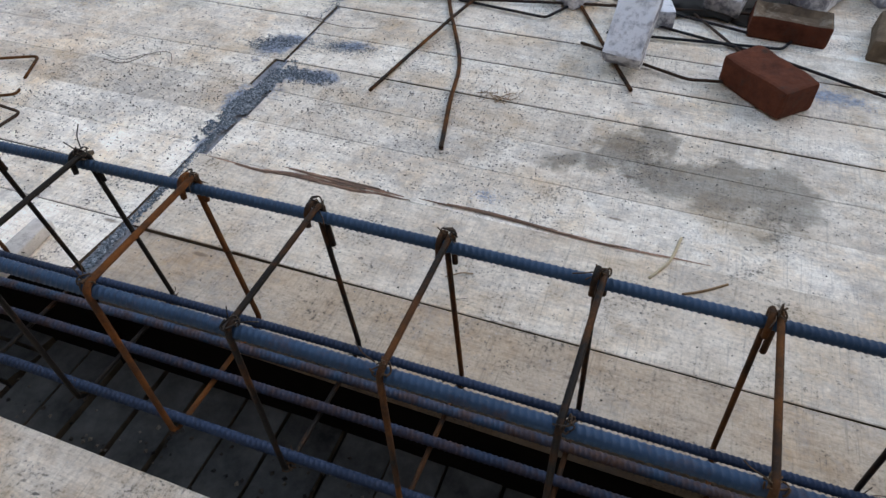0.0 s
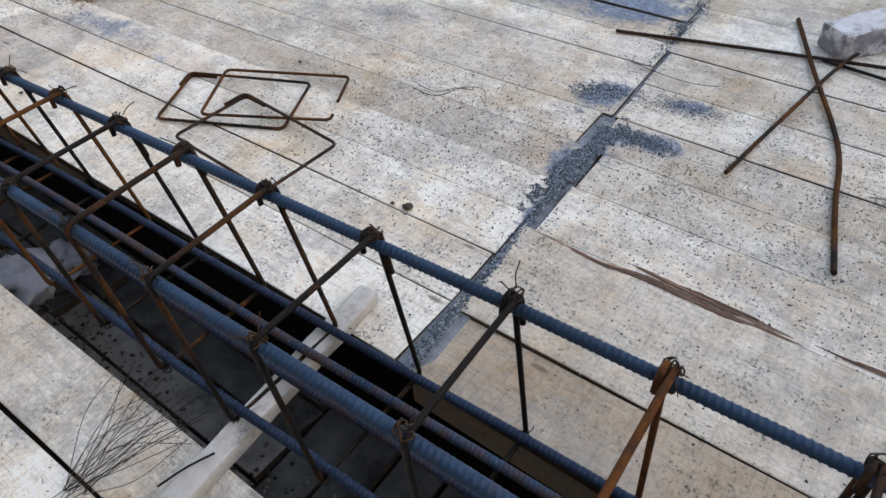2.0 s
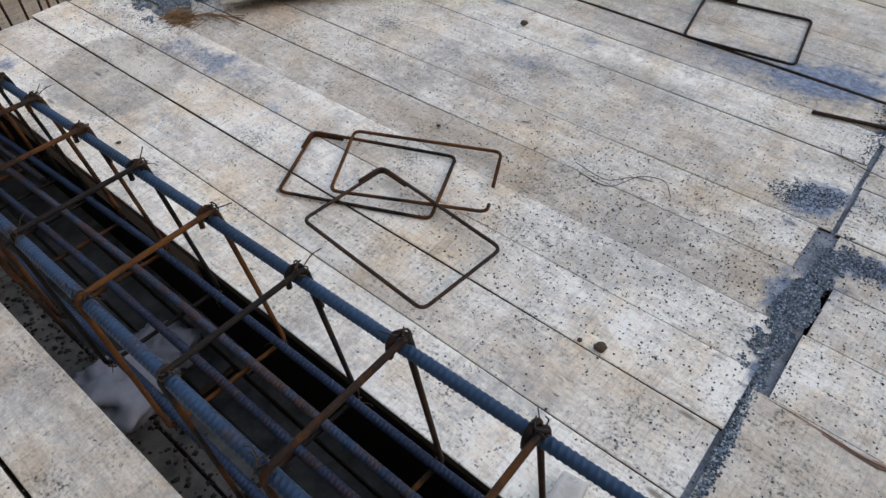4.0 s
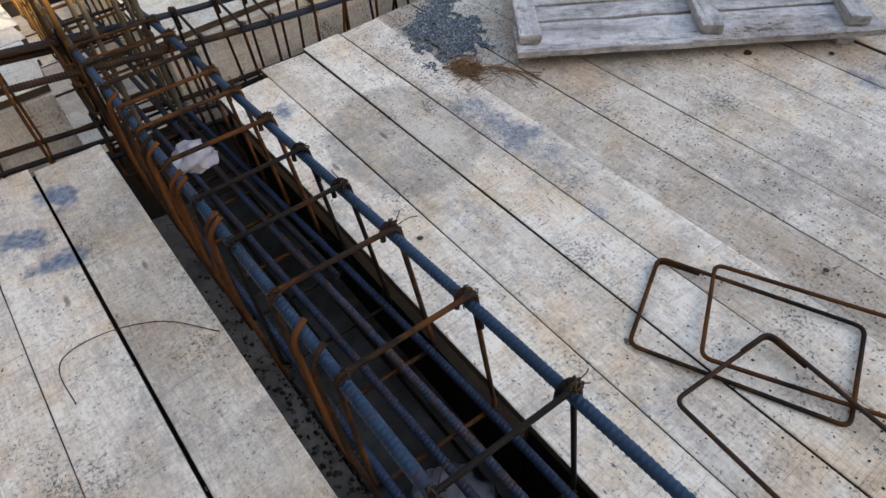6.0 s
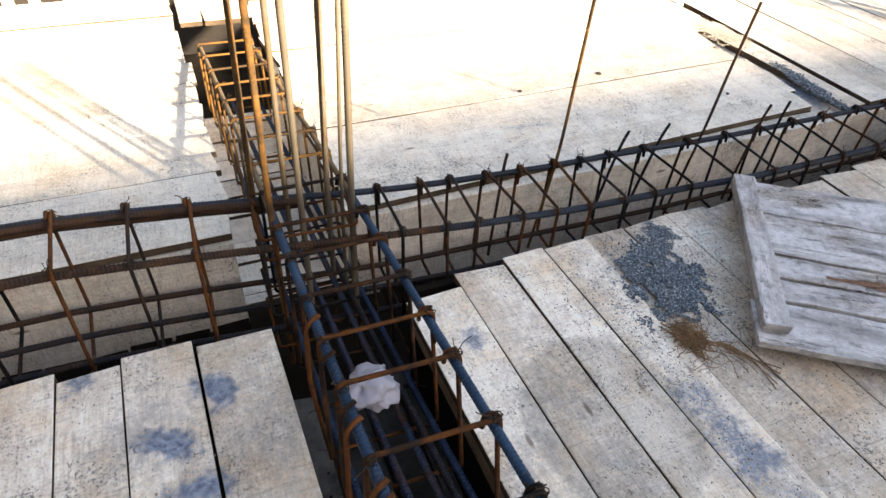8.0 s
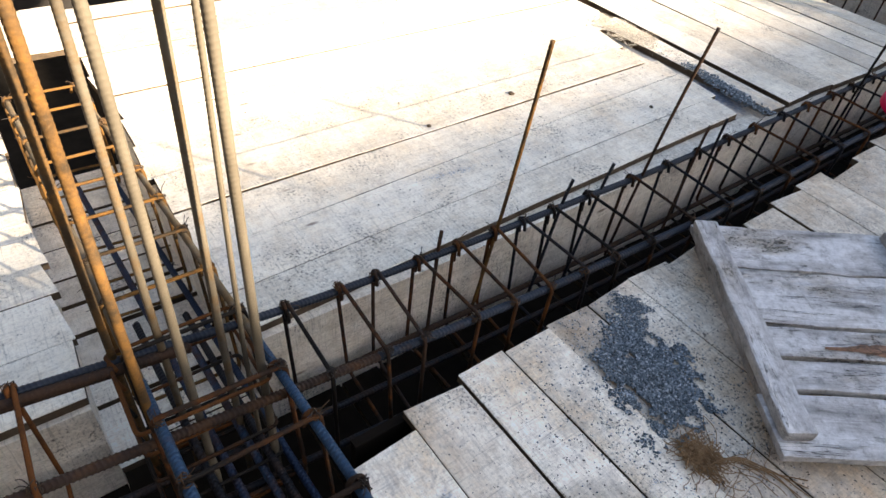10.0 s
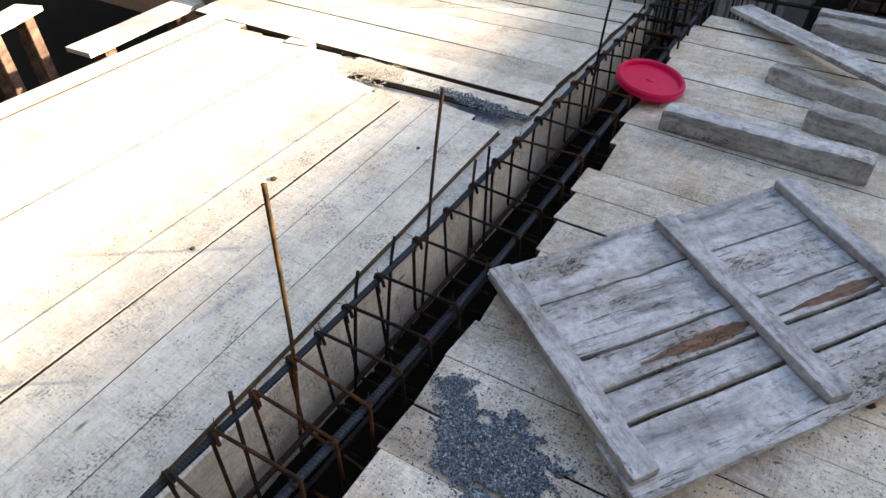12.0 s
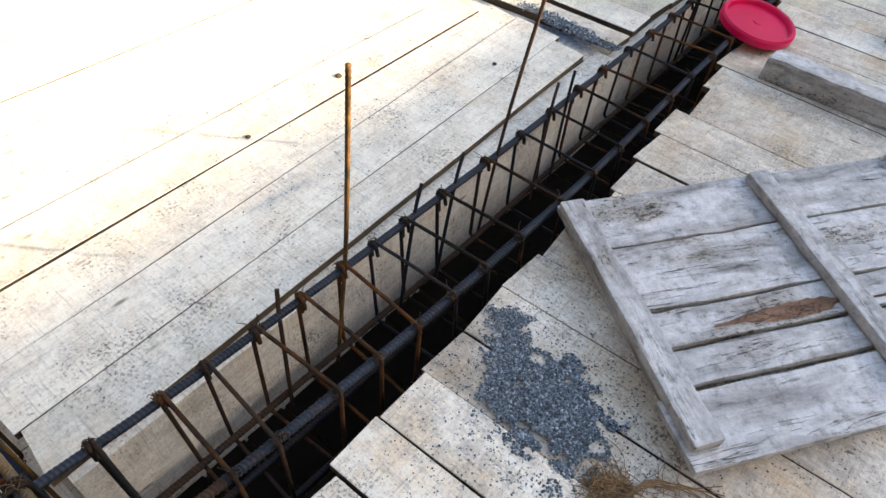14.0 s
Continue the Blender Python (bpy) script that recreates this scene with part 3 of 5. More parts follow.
for i in range(3):
    plank(deck, 0.24 + 0.12 * i, 0.36 + 0.12 * i, -6.54, -6.08, -6.54, -6.08, FAR_DECK, "y")


# trenches: side boards and bottom boards, the dark ones coloured with the trench's shade
def side_board(name, axis, u0, u1, v, top=-0.028, depth=0.36, face=1, mt=None, th=0.024):
    """An upright board whose face lies at v; face: the side that its thickness goes to."""
    bm = block_bm(u1 - u0, th, depth, 0.002, 0.0015, max(2, int((u1 - u0) / 0.2)), seed=v)
    m = pose((u0 + u1) / 2, v + th / 2 * face, top - depth) if axis == "x" else pose(v + th / 2 * face, (u0 + u1) / 2, top - depth, 0, 0, 90)
    return tagged(part(name, bm, mt or SIDE, None, m=m), "cement-stained upright shutter board lining a beam trench", "board", "trench side boards", "structure")


# brown strips above near-black ones paint the shade deepening down the trench
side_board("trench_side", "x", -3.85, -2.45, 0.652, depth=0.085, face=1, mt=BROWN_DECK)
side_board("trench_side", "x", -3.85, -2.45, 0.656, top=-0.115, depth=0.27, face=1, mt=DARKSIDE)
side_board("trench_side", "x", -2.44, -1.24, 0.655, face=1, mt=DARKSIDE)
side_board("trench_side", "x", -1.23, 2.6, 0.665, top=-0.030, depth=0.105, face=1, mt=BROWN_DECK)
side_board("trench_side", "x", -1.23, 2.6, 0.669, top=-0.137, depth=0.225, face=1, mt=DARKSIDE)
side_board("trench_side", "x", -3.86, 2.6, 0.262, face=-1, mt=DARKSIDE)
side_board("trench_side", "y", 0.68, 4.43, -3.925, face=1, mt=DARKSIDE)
side_board("trench_side", "y", 0.62, 2.86, -4.292, top=-0.027, face=-1, th=0.10)
side_board("trench_side", "y", 2.87, 4.43, -4.305, top=-0.030, face=-1, th=0.045)
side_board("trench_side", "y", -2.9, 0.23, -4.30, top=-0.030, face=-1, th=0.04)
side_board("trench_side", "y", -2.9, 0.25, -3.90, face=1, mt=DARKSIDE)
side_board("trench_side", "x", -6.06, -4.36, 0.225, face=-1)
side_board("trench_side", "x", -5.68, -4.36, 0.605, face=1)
# near-black colour makes the hole at the trench end look unlit
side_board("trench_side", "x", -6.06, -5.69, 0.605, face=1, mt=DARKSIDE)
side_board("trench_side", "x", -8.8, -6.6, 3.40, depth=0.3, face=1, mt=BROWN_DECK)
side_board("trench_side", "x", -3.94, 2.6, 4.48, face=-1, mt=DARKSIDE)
side_board("trench_side", "x", -8.6, -4.42, 4.93, face=1)


def bottom(axis, u0, u1, v0, v1, z=-0.36, mt=None):
    base = thing("trench_bottom", "boards closing the bottom of a beam trench, shade put into the dark ones", "boards", "trench bottoms", "structure")
    u = u0
    while u < u1:
        w = rng.uniform(0.10, 0.16)
        plank(base, v0, v1, u, min(u + w, u1), u, min(u + w, u1), mt or BOTTOM, "y" if axis == "x" else "x", z + rng.uniform(-0.006, 0.006), 0.01)
        u += w + rng.uniform(0.002, 0.012)


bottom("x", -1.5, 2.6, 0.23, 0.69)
base = thing("trench_bottom", "boards along the bottom of a beam trench, shade put into the darker ones", "boards", "trench bottoms", "structure")
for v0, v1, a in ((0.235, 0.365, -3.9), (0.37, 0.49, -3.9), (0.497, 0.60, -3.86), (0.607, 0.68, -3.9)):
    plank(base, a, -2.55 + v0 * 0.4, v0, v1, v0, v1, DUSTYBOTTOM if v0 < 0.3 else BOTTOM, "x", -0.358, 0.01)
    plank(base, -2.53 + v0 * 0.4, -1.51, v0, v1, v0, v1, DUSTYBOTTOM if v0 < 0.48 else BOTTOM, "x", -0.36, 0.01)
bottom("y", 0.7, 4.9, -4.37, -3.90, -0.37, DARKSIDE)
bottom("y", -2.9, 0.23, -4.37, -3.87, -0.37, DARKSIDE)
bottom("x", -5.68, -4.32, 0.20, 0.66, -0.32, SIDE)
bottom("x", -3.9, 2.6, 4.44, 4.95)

# rough wall at the back
wall = thing("wall_north", "dark brick wall in shade behind the deck", "wall", kind="structure")
part("backing", block_bm(6.4, 0.22, 3.75, 0), MORTAR, wall, m=pose(-0.35, 5.62, -3.2))
BRS = [mesh_of("brick", block_bm(l, 0.075, 0.056, 0.010, 0.007, 1, 3 + l * 40), WALLBRICK) for l in (0.185, 0.205, 0.10, 0.165)]
for row in range(15):
    x, z = -3.45 + rng.uniform(0, 0.15), -0.45 + row * 0.068
    while x < 0.1:
        k = rng.choice((0, 0, 1, 1, 2, 3))
        l = (0.185, 0.205, 0.10, 0.165)[k] + rng.uniform(0.010, 0.022)
        put("brick", BRS[k], wall, pose(x + l / 2, 5.505 + rng.uniform(-0.014, 0.008), z + rng.uniform(-0.004, 0.004), rng.uniform(-3, 3), rng.uniform(-2, 2), rng.uniform(-3, 3)))
        x += l


# ---- reinforcement ----
def lerp_table(table, x):
    for (x0, *a), (x1, *b) in zip(table, table[1:]):
        if x <= x1:
            t = max(0.0, (x - x0) / (x1 - x0))
            return [p + (q - p) * t for p, q in zip(a, b)]
    return table[-1][1:]


def stirrup_mesh(w, h, r, material, hook=0.055):
    """A bent link in the y-z plane with its top at z = 0; the ends hook round the far top corner."""
    a = [(0.004, w / 2 + 0.001, -0.012 - hook), (0.003, w / 2 + 0.001, 0), (0.002, -w / 2, 0), (0, -w / 2, -h), (-0.002, w / 2, -h), (-0.006, w / 2, 0.004), (-0.008, w / 2 - 0.025, 0.004), (-0.009, w / 2 - 0.03, -0.03)]
    v, f = tube(rounded(a, 0.016, 4), r, 7)
    return raw_mesh("stirrup", v, f, material, True)


def tie_mesh(k):
    q = random.Random(k)
    lots = []
    for _ in range(3):
        p = [Vector((q.uniform(-1, 1), q.uniform(-1, 1), q.uniform(-1, 1))).normalized() * 0.0135 for _ in range(6)]
        lots.append(tube(smooth_line(p, 4), 0.0013, 4))
    for _ in range(2):
        d = Vector((q.uniform(-1, 1), q.uniform(-1, 1), q.uniform(-0.4, 1))).normalized()
        lots.append(tube(smooth_line([d * 0.01, d * 0.025 + Vector((0.004, 0, 0.003)), d * q.uniform(0.022, 0.05)], 4), 0.0010, 4))
    return raw_mesh("tie_wire", *join(*lots), WIRE, True)


TIES = [tie_mesh(k) for k in range(6)]


def tie(parent, p):
    put("tie_wire", rng.choice(TIES), parent, parent.matrix_basis.inverted() @ Matrix.Translation(p) @ pose(0, 0, 0, rng.uniform(-25, 25), rng.uniform(-25, 25), rng.uniform(0, 360)))


def ribbed(pts, r, rib, pitch=0.0100, count=10):
    """A deformed bar: slanting ribs round it, broken by two lengthwise ridges."""
    pts = [Vector(p) for p in pts]
    fine = []
    for a, b in zip(pts, pts[1:]):
        n = max(1, round((b - a).length / pitch))
        for i in range(n):
            for t, h in ((0.0, 0.0), (0.52, 0.0), (0.66, 1.0), (0.86, 1.0)):
                fine.append((a.lerp(b, (i + t) / n), h))
    fine.append((pts[-1], 0.0))
    verts, faces = [], []
    for i, (p, h) in enumerate(fine):
        d = (fine[min(i + 1, len(fine) - 1)][0] - fine[max(i - 1, 0)][0]).normalized()
        side = d.cross(Vector((0, 0, 1)))
        side = side.normalized() if side.length > 0.2 else d.cross(Vector((0, 1, 0))).normalized()
        up = side.cross(d)
        for k in range(count):
            c, s = math.cos(2 * math.pi * k / count), math.sin(2 * math.pi * k / count)
            ridge = abs(c) > 0.95
            verts.append(p + (side * c + up * s) * (r + (rib * 0.8 if ridge else rib * h)) + d * (0.0 if ridge else 0.35 * pitch * c))
    for i in range(len(fine) - 1):
        for k in range(count):
            l = (k + 1) % count
            faces.append((i * count + k, i * count + l, (i + 1) * count + l, (i + 1) * count + k))
    n = len(fine)
    faces += [tuple(range(count))[::-1], tuple(range((n - 1) * count, n * count))]
    return verts, faces


def bar(parent, pts, r, material, rib=0.0014, label=""):
    return put("bar", raw_mesh("bar", *ribbed(pts, r, rib), material, True), parent, None, label)


# first beam cage: it slopes down to the crossing. x, top far y, top near y, top z, bottom far y, bottom near y, bottom z
CAGE_A = [(-6.2, 0.50, 0.285, 0.0, 0.51, 0.285, -0.30), (-4.6, 0.556, 0.330, 0.160, 0.565, 0.330, -0.20), (-3.86, 0.570, 0.338, 0.240, 0.585, 0.338, -0.14), (-3.23, 0.575, 0.346, 0.300, 0.603, 0.350, -0.085), (-2.9, 0.578, 0.353, 0.330, 0.612, 0.358, -0.055),
          (-2.53, 0.587, 0.358, 0.354, 0.620, 0.364, -0.025), (-2.1, 0.588, 0.360, 0.392, 0.620, 0.368, 0.005), (-1.64, 0.590, 0.364, 0.427, 0.622, 0.370, 0.030), (-1.42, 0.596, 0.367, 0.436, 0.628, 0.374, 0.036), (-1.2, 0.606, 0.376, 0.440, 0.634, 0.386, 0.040),
          (-0.95, 0.622, 0.386, 0.438, 0.645, 0.390, 0.042), (-0.5, 0.641, 0.400, 0.435, 0.656, 0.397, 0.045), (0.15, 0.654, 0.41, 0.434, 0.663, 0.41, 0.047), (2.4, 0.68, 0.45, 0.435, 0.69, 0.45, 0.05)]
XS_A = [1.04, 0.82, 0.60, 0.38, 0.152, -0.078, -0.308, -0.525, -0.752, -0.967, -1.205, -1.425, -1.640, -1.85, -2.08, -2.31, -2.532, -2.738, -2.905, -3.069, -3.228, -3.405, -3.545, -3.69, -3.854, -4.0, -4.2, -4.38, -4.56, -4.74, -4.92, -5.1, -5.28, -5.46, -5.63]
cage = thing("beam_cage", "long reinforcement cage of blue-grey bars and rusty links over its trench", "rebar cage", "beam cages")


def line_a(fy, fz, x0=-5.66, x1=2.4, wave=0.002):
    n = 60
    out = []
    for i in range(n + 1):
        x = x0 + (x1 - x0) * i / n
        ft, nt, top, fb, nb, bot = lerp_table(CAGE_A, x)
        y0, y1 = nt + (ft - nt) * fy, nb + (fb - nb) * fy
        out.append((x, y1 + (y0 - y1) * fz, bot + (top - bot) * fz + noise.noise((x * 1.7, fy * 9, fz * 5)) * wave))
    return out


def bent_link(ft, nt, nb, fb, r, material, hook=0.055, along=Vector((1, 0, 0))):
    """A link bent through four corners (far top, near top, near bottom, far bottom); its ends hook round the far top."""
    ft, nt, nb, fb = (Vector(v) for v in (ft, nt, nb, fb))
    down, inward = (fb - ft).normalized(), (nt - ft).normalized()
    pts = [ft + down * (hook + 0.012) + along * 0.005, ft + along * 0.004, nt + along * 0.002, nb, fb - along * 0.002, ft - along * 0.007 - down * 0.004, ft - along * 0.008 + inward * 0.026 - down * 0.004, ft - along * 0.009 + inward * 0.03 + down * 0.03]
    return raw_mesh("stirrup", *tube(rounded(pts, 0.016, 4), r, 7), material, True)


# past the crossing, paler bars and ochre links hold some sunlight in their colour
for fy, fz, r in ((1.0, 0.968, 0.0092), (0.0, 0.975, 0.0100)):
    bar(cage, line_a(fy, fz, -4.12, 2.4), r, BAR, 0.0011)
    bar(cage, line_a(fy, fz, -5.66, -4.12), r * 0.9, PALEBAR, 0.0008, "end of the bar, cement-pale with its sunlit look in the colour")
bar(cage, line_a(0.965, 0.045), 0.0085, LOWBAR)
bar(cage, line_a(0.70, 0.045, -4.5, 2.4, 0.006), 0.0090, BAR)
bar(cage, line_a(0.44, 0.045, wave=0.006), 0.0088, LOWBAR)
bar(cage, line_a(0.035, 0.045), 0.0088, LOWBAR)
for i, x in enumerate(XS_A):
    ft, nt, top, fb, nb, bot = lerp_table(CAGE_A, x)
    lean, mt = rng.uniform(-0.008, 0.008), OCHRE if x < -4.3 else (RUST if (x < -3.3 and i % 2) or i in (8, 12, 17, 20) else STIRRUP)
    low = x + 0.022 + lean
    link = put("stirrup", bent_link((x, ft + 0.011, top + 0.008), (x + rng.uniform(-0.006, 0.006), nt - 0.011, top + 0.008), (low - 0.012, nb - 0.011, bot), (low, fb + 0.011, bot), 0.0055 if mt == RUST else 0.0050, mt, (0.055, 0.085, 0.045)[i % 3]), cage)
    for p in ((x, ft + 0.004, top + 0.008), (x, nt, top + 0.004), (low, fb, bot), (low - 0.012, nb, bot)):
        tie(link, p)
# rusty links pushed together against the near side
for x in (-2.60, -2.66, -2.98, -3.0, -3.15, -3.18, -3.32, -3.36, -3.5, -3.62):
    f, nr, top, _, _, bot = lerp_table(CAGE_A, x)
    v, f2 = tube(rounded([(x, nr + 0.012, top + 0.008), (x + 0.012, nr - 0.022, top - 0.005), (x + rng.uniform(0.0, 0.1), nr - 0.028, (top + bot) / 2), (x + rng.uniform(0.05, 0.15), nr - 0.01, bot - 0.02)], 0.02), 0.0055, 7)
    put("stirrup", raw_mesh("stirrup", v, f2, RUST, True), cage)

for k, (fy, fz, x0, x1) in enumerate(((0.25, 0.2, -4.6, -3.2), (0.8, 0.12, -4.6, -3.0))):
    bar(cage, line_a(fy, fz, x0, x1, 0.012), 0.0085, DARKBAR)
# second cage along the cross trench, from the crossing both ways: y, far x, near x, top z, bottom z
CAGE_B = [(-3.0, -4.235, -4.0, 0.25, -0.10), (-0.2, -4.235, -4.0, 0.228, -0.12), (0.13, -4.235, -4.0, 0.195, -0.15), (0.68, -4.235, -4.005, 0.122, -0.21), (0.92, -4.237, -3.995, 0.104, -0.22), (1.3, -4.24, -3.985, 0.082, -0.235),
          (1.7, -4.238, -3.976, 0.076, -0.245), (2.0, -4.245, -3.978, 0.056, -0.255), (2.4, -4.252, -3.985, 0.050, -0.26), (2.9, -4.258, -4.0, 0.044, -0.26), (3.6, -4.26, -4.005, 0.046, -0.26), (5.2, -4.26, -4.01, 0.06, -0.25)]
YS_B = [0.68, 0.82, 0.922, 1.065, 1.19, 1.318, 1.435, 1.556, 1.705, 1.915, 2.10, 2.272, 2.455, 2.64, 2.83, 3.02, 3.2, 3.38, 3.56, 3.74, 3.92, 4.1, 4.28, 4.45, 4.62, 0.13, -0.024, -0.195, -0.38, -0.56, -0.75, -0.95, -1.15]
cage = thing("beam_cage", "dark reinforcement cage lying along the cross trench", "rebar cage", "beam cages")


def line_b(fx, fz, y0=-2.8, y1=5.0, wave=0.003):
    out = []
    for i in range(47):
        y = y0 + (y1 - y0) * i / 46
        far, near, top, bot = lerp_table(CAGE_B, y)
        out.append((far + (near - far) * fx, y, bot + (top - bot) * fz + noise.noise((y * 1.7, fx * 9, fz * 5 + 3)) * wave))
    return out


for fx, fz, r, mt in ((0.0, 0.965, 0.0100, GREYBAR), (0.04, 0.05, 0.009, DARKBAR), (0.5, 0.05, 0.009, DARKBAR), (0.95, 0.05, 0.009, DARKBAR)):
    bar(cage, line_b(fx, fz), r, mt, 0.001)
bar(cage, line_b(0.97, 0.955, 0.80, 5.0), 0.0105, GREYBAR, 0.0016)
bar(cage, line_b(0.97, 0.955, -2.8, 0.82), 0.0100, BROWNBAR, 0.0016)
bar(cage, line_b(0.03, 0.90, -2.8, 0.45), 0.0100, DARKBAR, 0.0007)
bar(cage, line_b(0.1, 0.975, -2.8, 0.45), 0.0105, DARKBAR, 0.0007)
SB = [stirrup_mesh(0.258, 0.345, 0.0050, DARKBAR, 0.05), stirrup_mesh(0.258, 0.345, 0.0052, STIRRUP, 0.07), stirrup_mesh(0.258, 0.345, 0.0052, RUST, 0.05)]
for i, y in enumerate(YS_B):
    far, near, top, bot = lerp_table(CAGE_B, y)
    me = SB[2] if i in (1, 3, 9, 16) or (y < 0.2 and i % 2) else SB[0 if i % 4 == 2 else 1]
    link = put("stirrup", me, cage, pose((far + near) / 2, y, top + 0.008, rng.uniform(-2, 2), rng.uniform(-3, 3), 90 + rng.uniform(-5, 5)) @ Matrix.Diagonal((1, (near - far + 0.02) / 0.258, (top - bot + 0.012) / 0.345, 1)))
    for p in ((far, y, top + 0.006), (near, y, top + 0.004)):
        tie(link, p)
# third cage along the trench at the back
cage = thing("beam_cage", "dark reinforcement cage along the trench before the brick wall", "rebar cage", "beam cages")
for y, z in ((4.56, 0.09), (4.82, 0.11), (4.58, -0.22), (4.80, -0.22)):
    bar(cage, [(-7.4, y, z), (-5, y, z - 0.01), (-3, y, z), (0.5, y, z + 0.01)], 0.0105, DARKBAR, 0.001)
for i in range(40):
    x = -7.3 + 0.19 * i
    put("stirrup", SB[1 if x < -4.4 and i % 2 else 0], cage, pose(x, 4.69, 0.112, rng.uniform(-2, 2), rng.uniform(-3, 3), rng.uniform(-5, 5)) @ Matrix.Diagonal((1, 1.1, 1, 1)))


# column starters at the crossing
def column(name, label, cx, cy, rods, z0, ties, seed):
    q = random.Random(seed)
    c = thing(name, label, "rebar cage", "column starters")
    for x, y, x2, y2, h, mt, r in rods:
        bar(c, smooth_line([(cx + x, cy + y, z0), (cx + x, cy + y, 0.2), (cx + (x + x2) / 2 + q.uniform(-0.006, 0.006), cy + (y + y2) / 2, (0.2 + h) / 2), (cx + x2, cy + y2, h)], 3), r * 0.94, mt, 0.0005)
    xs, ys = [r[0] for r in rods], [r[1] for r in rods]
    for z in ties:
        a, b, lo, hi = min(xs) - 0.012, max(xs) + 0.012, min(ys) - 0.012, max(ys) + 0.012
        loop = rounded([(cx + a, cy + lo, z), (cx + b, cy + lo, z + q.uniform(-0.01, 0.01)), (cx + b, cy + hi, z), (cx + a, cy + hi, z + q.uniform(-0.01, 0.01)), (cx + a, cy + lo - 0.004, z + 0.004), (cx + a + 0.05, cy + lo + 0.01, z + 0.004)], 0.015)
        v, f = tube(loop, 0.0045, 6)
        put("stirrup", raw_mesh("stirrup", v, f, q.choice((RUST, STIRRUP))), c, None)
    return c


column("column_cage", "upright column starter bars, rusty and cement-splashed, tied with links", -4.13, 0.43, [
    (-0.11, -0.122, -0.11, -0.09, 1.35, OCHRE, 0.0085), (0.08, -0.101, 0.08, -0.083, 1.35, OCHRE, 0.0090), (-0.09, -0.032, -0.09, -0.016, 1.4, PALEBAR, 0.0085), (0.08, -0.02, 0.08, -0.012, 1.4, PALEBAR, 0.0090),
    (-0.04, 0.08, -0.04, 0.106, 1.4, PALEBAR, 0.0090), (0.03, 0.104, 0.03, 0.142, 1.4, PALEBAR, 0.0055), (0.09, 0.116, 0.09, 0.13, 1.4, PALEBAR, 0.0095)],
    -0.36, (-0.25, -0.12, 0.0, 0.10, 0.165), 2)
column("column_cage", "dark column starter bars at the far trench crossing", -4.13, 4.66, [
    (-0.10, -0.10, -0.10, -0.1, 1.3, DARKBAR, 0.010), (0.10, -0.10, 0.1, -0.1, 1.3, DARKBAR, 0.010), (0.1, 0.1, 0.1, 0.1, 1.3, DARKBAR, 0.010), (-0.1, 0.1, -0.1, 0.1, 1.3, DARKBAR, 0.010), (0, -0.1, 0, -0.1, 1.3, DARKBAR, 0.009), (0, 0.1, 0, 0.1, 1.3, DARKBAR, 0.009)],
    -0.36, (-0.2, 0.0, 0.2, 0.4, 0.6), 5)


def rod(pts, r, material, label, rib=0.0008):
    v, f = tube(smooth_line(pts, 5), r, 8, rib)
    return tagged(put("steel_rod", raw_mesh("steel_rod", v, f, material, True)), label, "steel rod", "loose rods")


rod([(-4.25, 1.285, -0.30), (-4.233, 1.327, 0.083), (-4.172, 1.300, 0.4), (-4.109, 1.266, 0.718)], 0.0050, OCHRE, "thin rusty rod standing up out of the beam cage")
rod([(-4.25, 1.925, -0.30), (-4.237, 1.972, 0.083), (-4.19, 1.945, 0.35), (-4.133, 1.912, 0.62)], 0.0048, DARKBAR, "thin dark rod standing up out of the beam cage")
rod([(-4.25, 3.40, -0.30), (-4.235, 3.42, 0.15), (-4.22, 3.45, 0.40), (-4.2, 3.49, 0.62)], 0.0055, STIRRUP, "thin dark rod standing up out of the beam cage")
for y, d in ((1.50, 0.13), (1.66, 0.15), (2.18, 0.12), (2.30, 0.1), (1.09, 0.05)):
    rod([(-4.21, y, -0.25), (-4.24, y + d * 0.7, 0.06), (-4.25, y + d, 0.15)], 0.005, DARKBAR, "short dark rod end leaning in the beam cage")

# ---- loose links on the deck ----
def loose_link(corners, label, r=0.0048, lift=0.006, material=STIRRUP, z2=0.0, gap=False):
    p = [Vector((*c, lift + (z2 if i in (1, 2) else 0))) for i, c in enumerate(corners)]
    d = (p[3] - p[2]).normalized()
    pts = [p[1] + (p[2] - p[1]) * 0.62 + Vector((0, 0, 0.004)), p[1], p[0], p[3], p[2], p[2] + (p[1] - p[2]) * 0.12]
    if not gap:
        up = Vector((0, 0, 2.1 * r))
        pts = [p[0] + (p[3] - p[0]) * 0.3 + up, p[0] + up, p[1] + up * 0.5, p[2], p[3], p[0], p[0] + (p[1] - p[0]) * 0.22]
    v, f = tube(rounded(pts, 0.022, 5), r, 8)
    return tagged(put("steel_link", raw_mesh("steel_link", v, f, material, True)), label, "steel link", "loose links")


loose_link([(-2.55, 1.149), (-2.16, 1.325), (-2.059, 1.102), (-2.437, 0.927)], "bent rusty steel link lying on the boards", lift=0.006)
loose_link([(-2.457, 1.229), (-2.072, 1.415), (-1.958, 1.203), (-2.323, 1.009)], "open rusty steel link lying across another", lift=0.016, gap=True)
loose_link([(-2.272, 1.151), (-1.851, 1.119), (-1.876, 0.869), (-2.291, 0.89)], "bent rusty steel link lying on the boards", lift=0.020, material=BROWNBAR)
loose_link([(-2.04, 2.62), (-1.975, 2.304), (-1.62, 2.36), (-1.68, 2.68)], "dark steel link lying on the boards", material=DARKBAR)
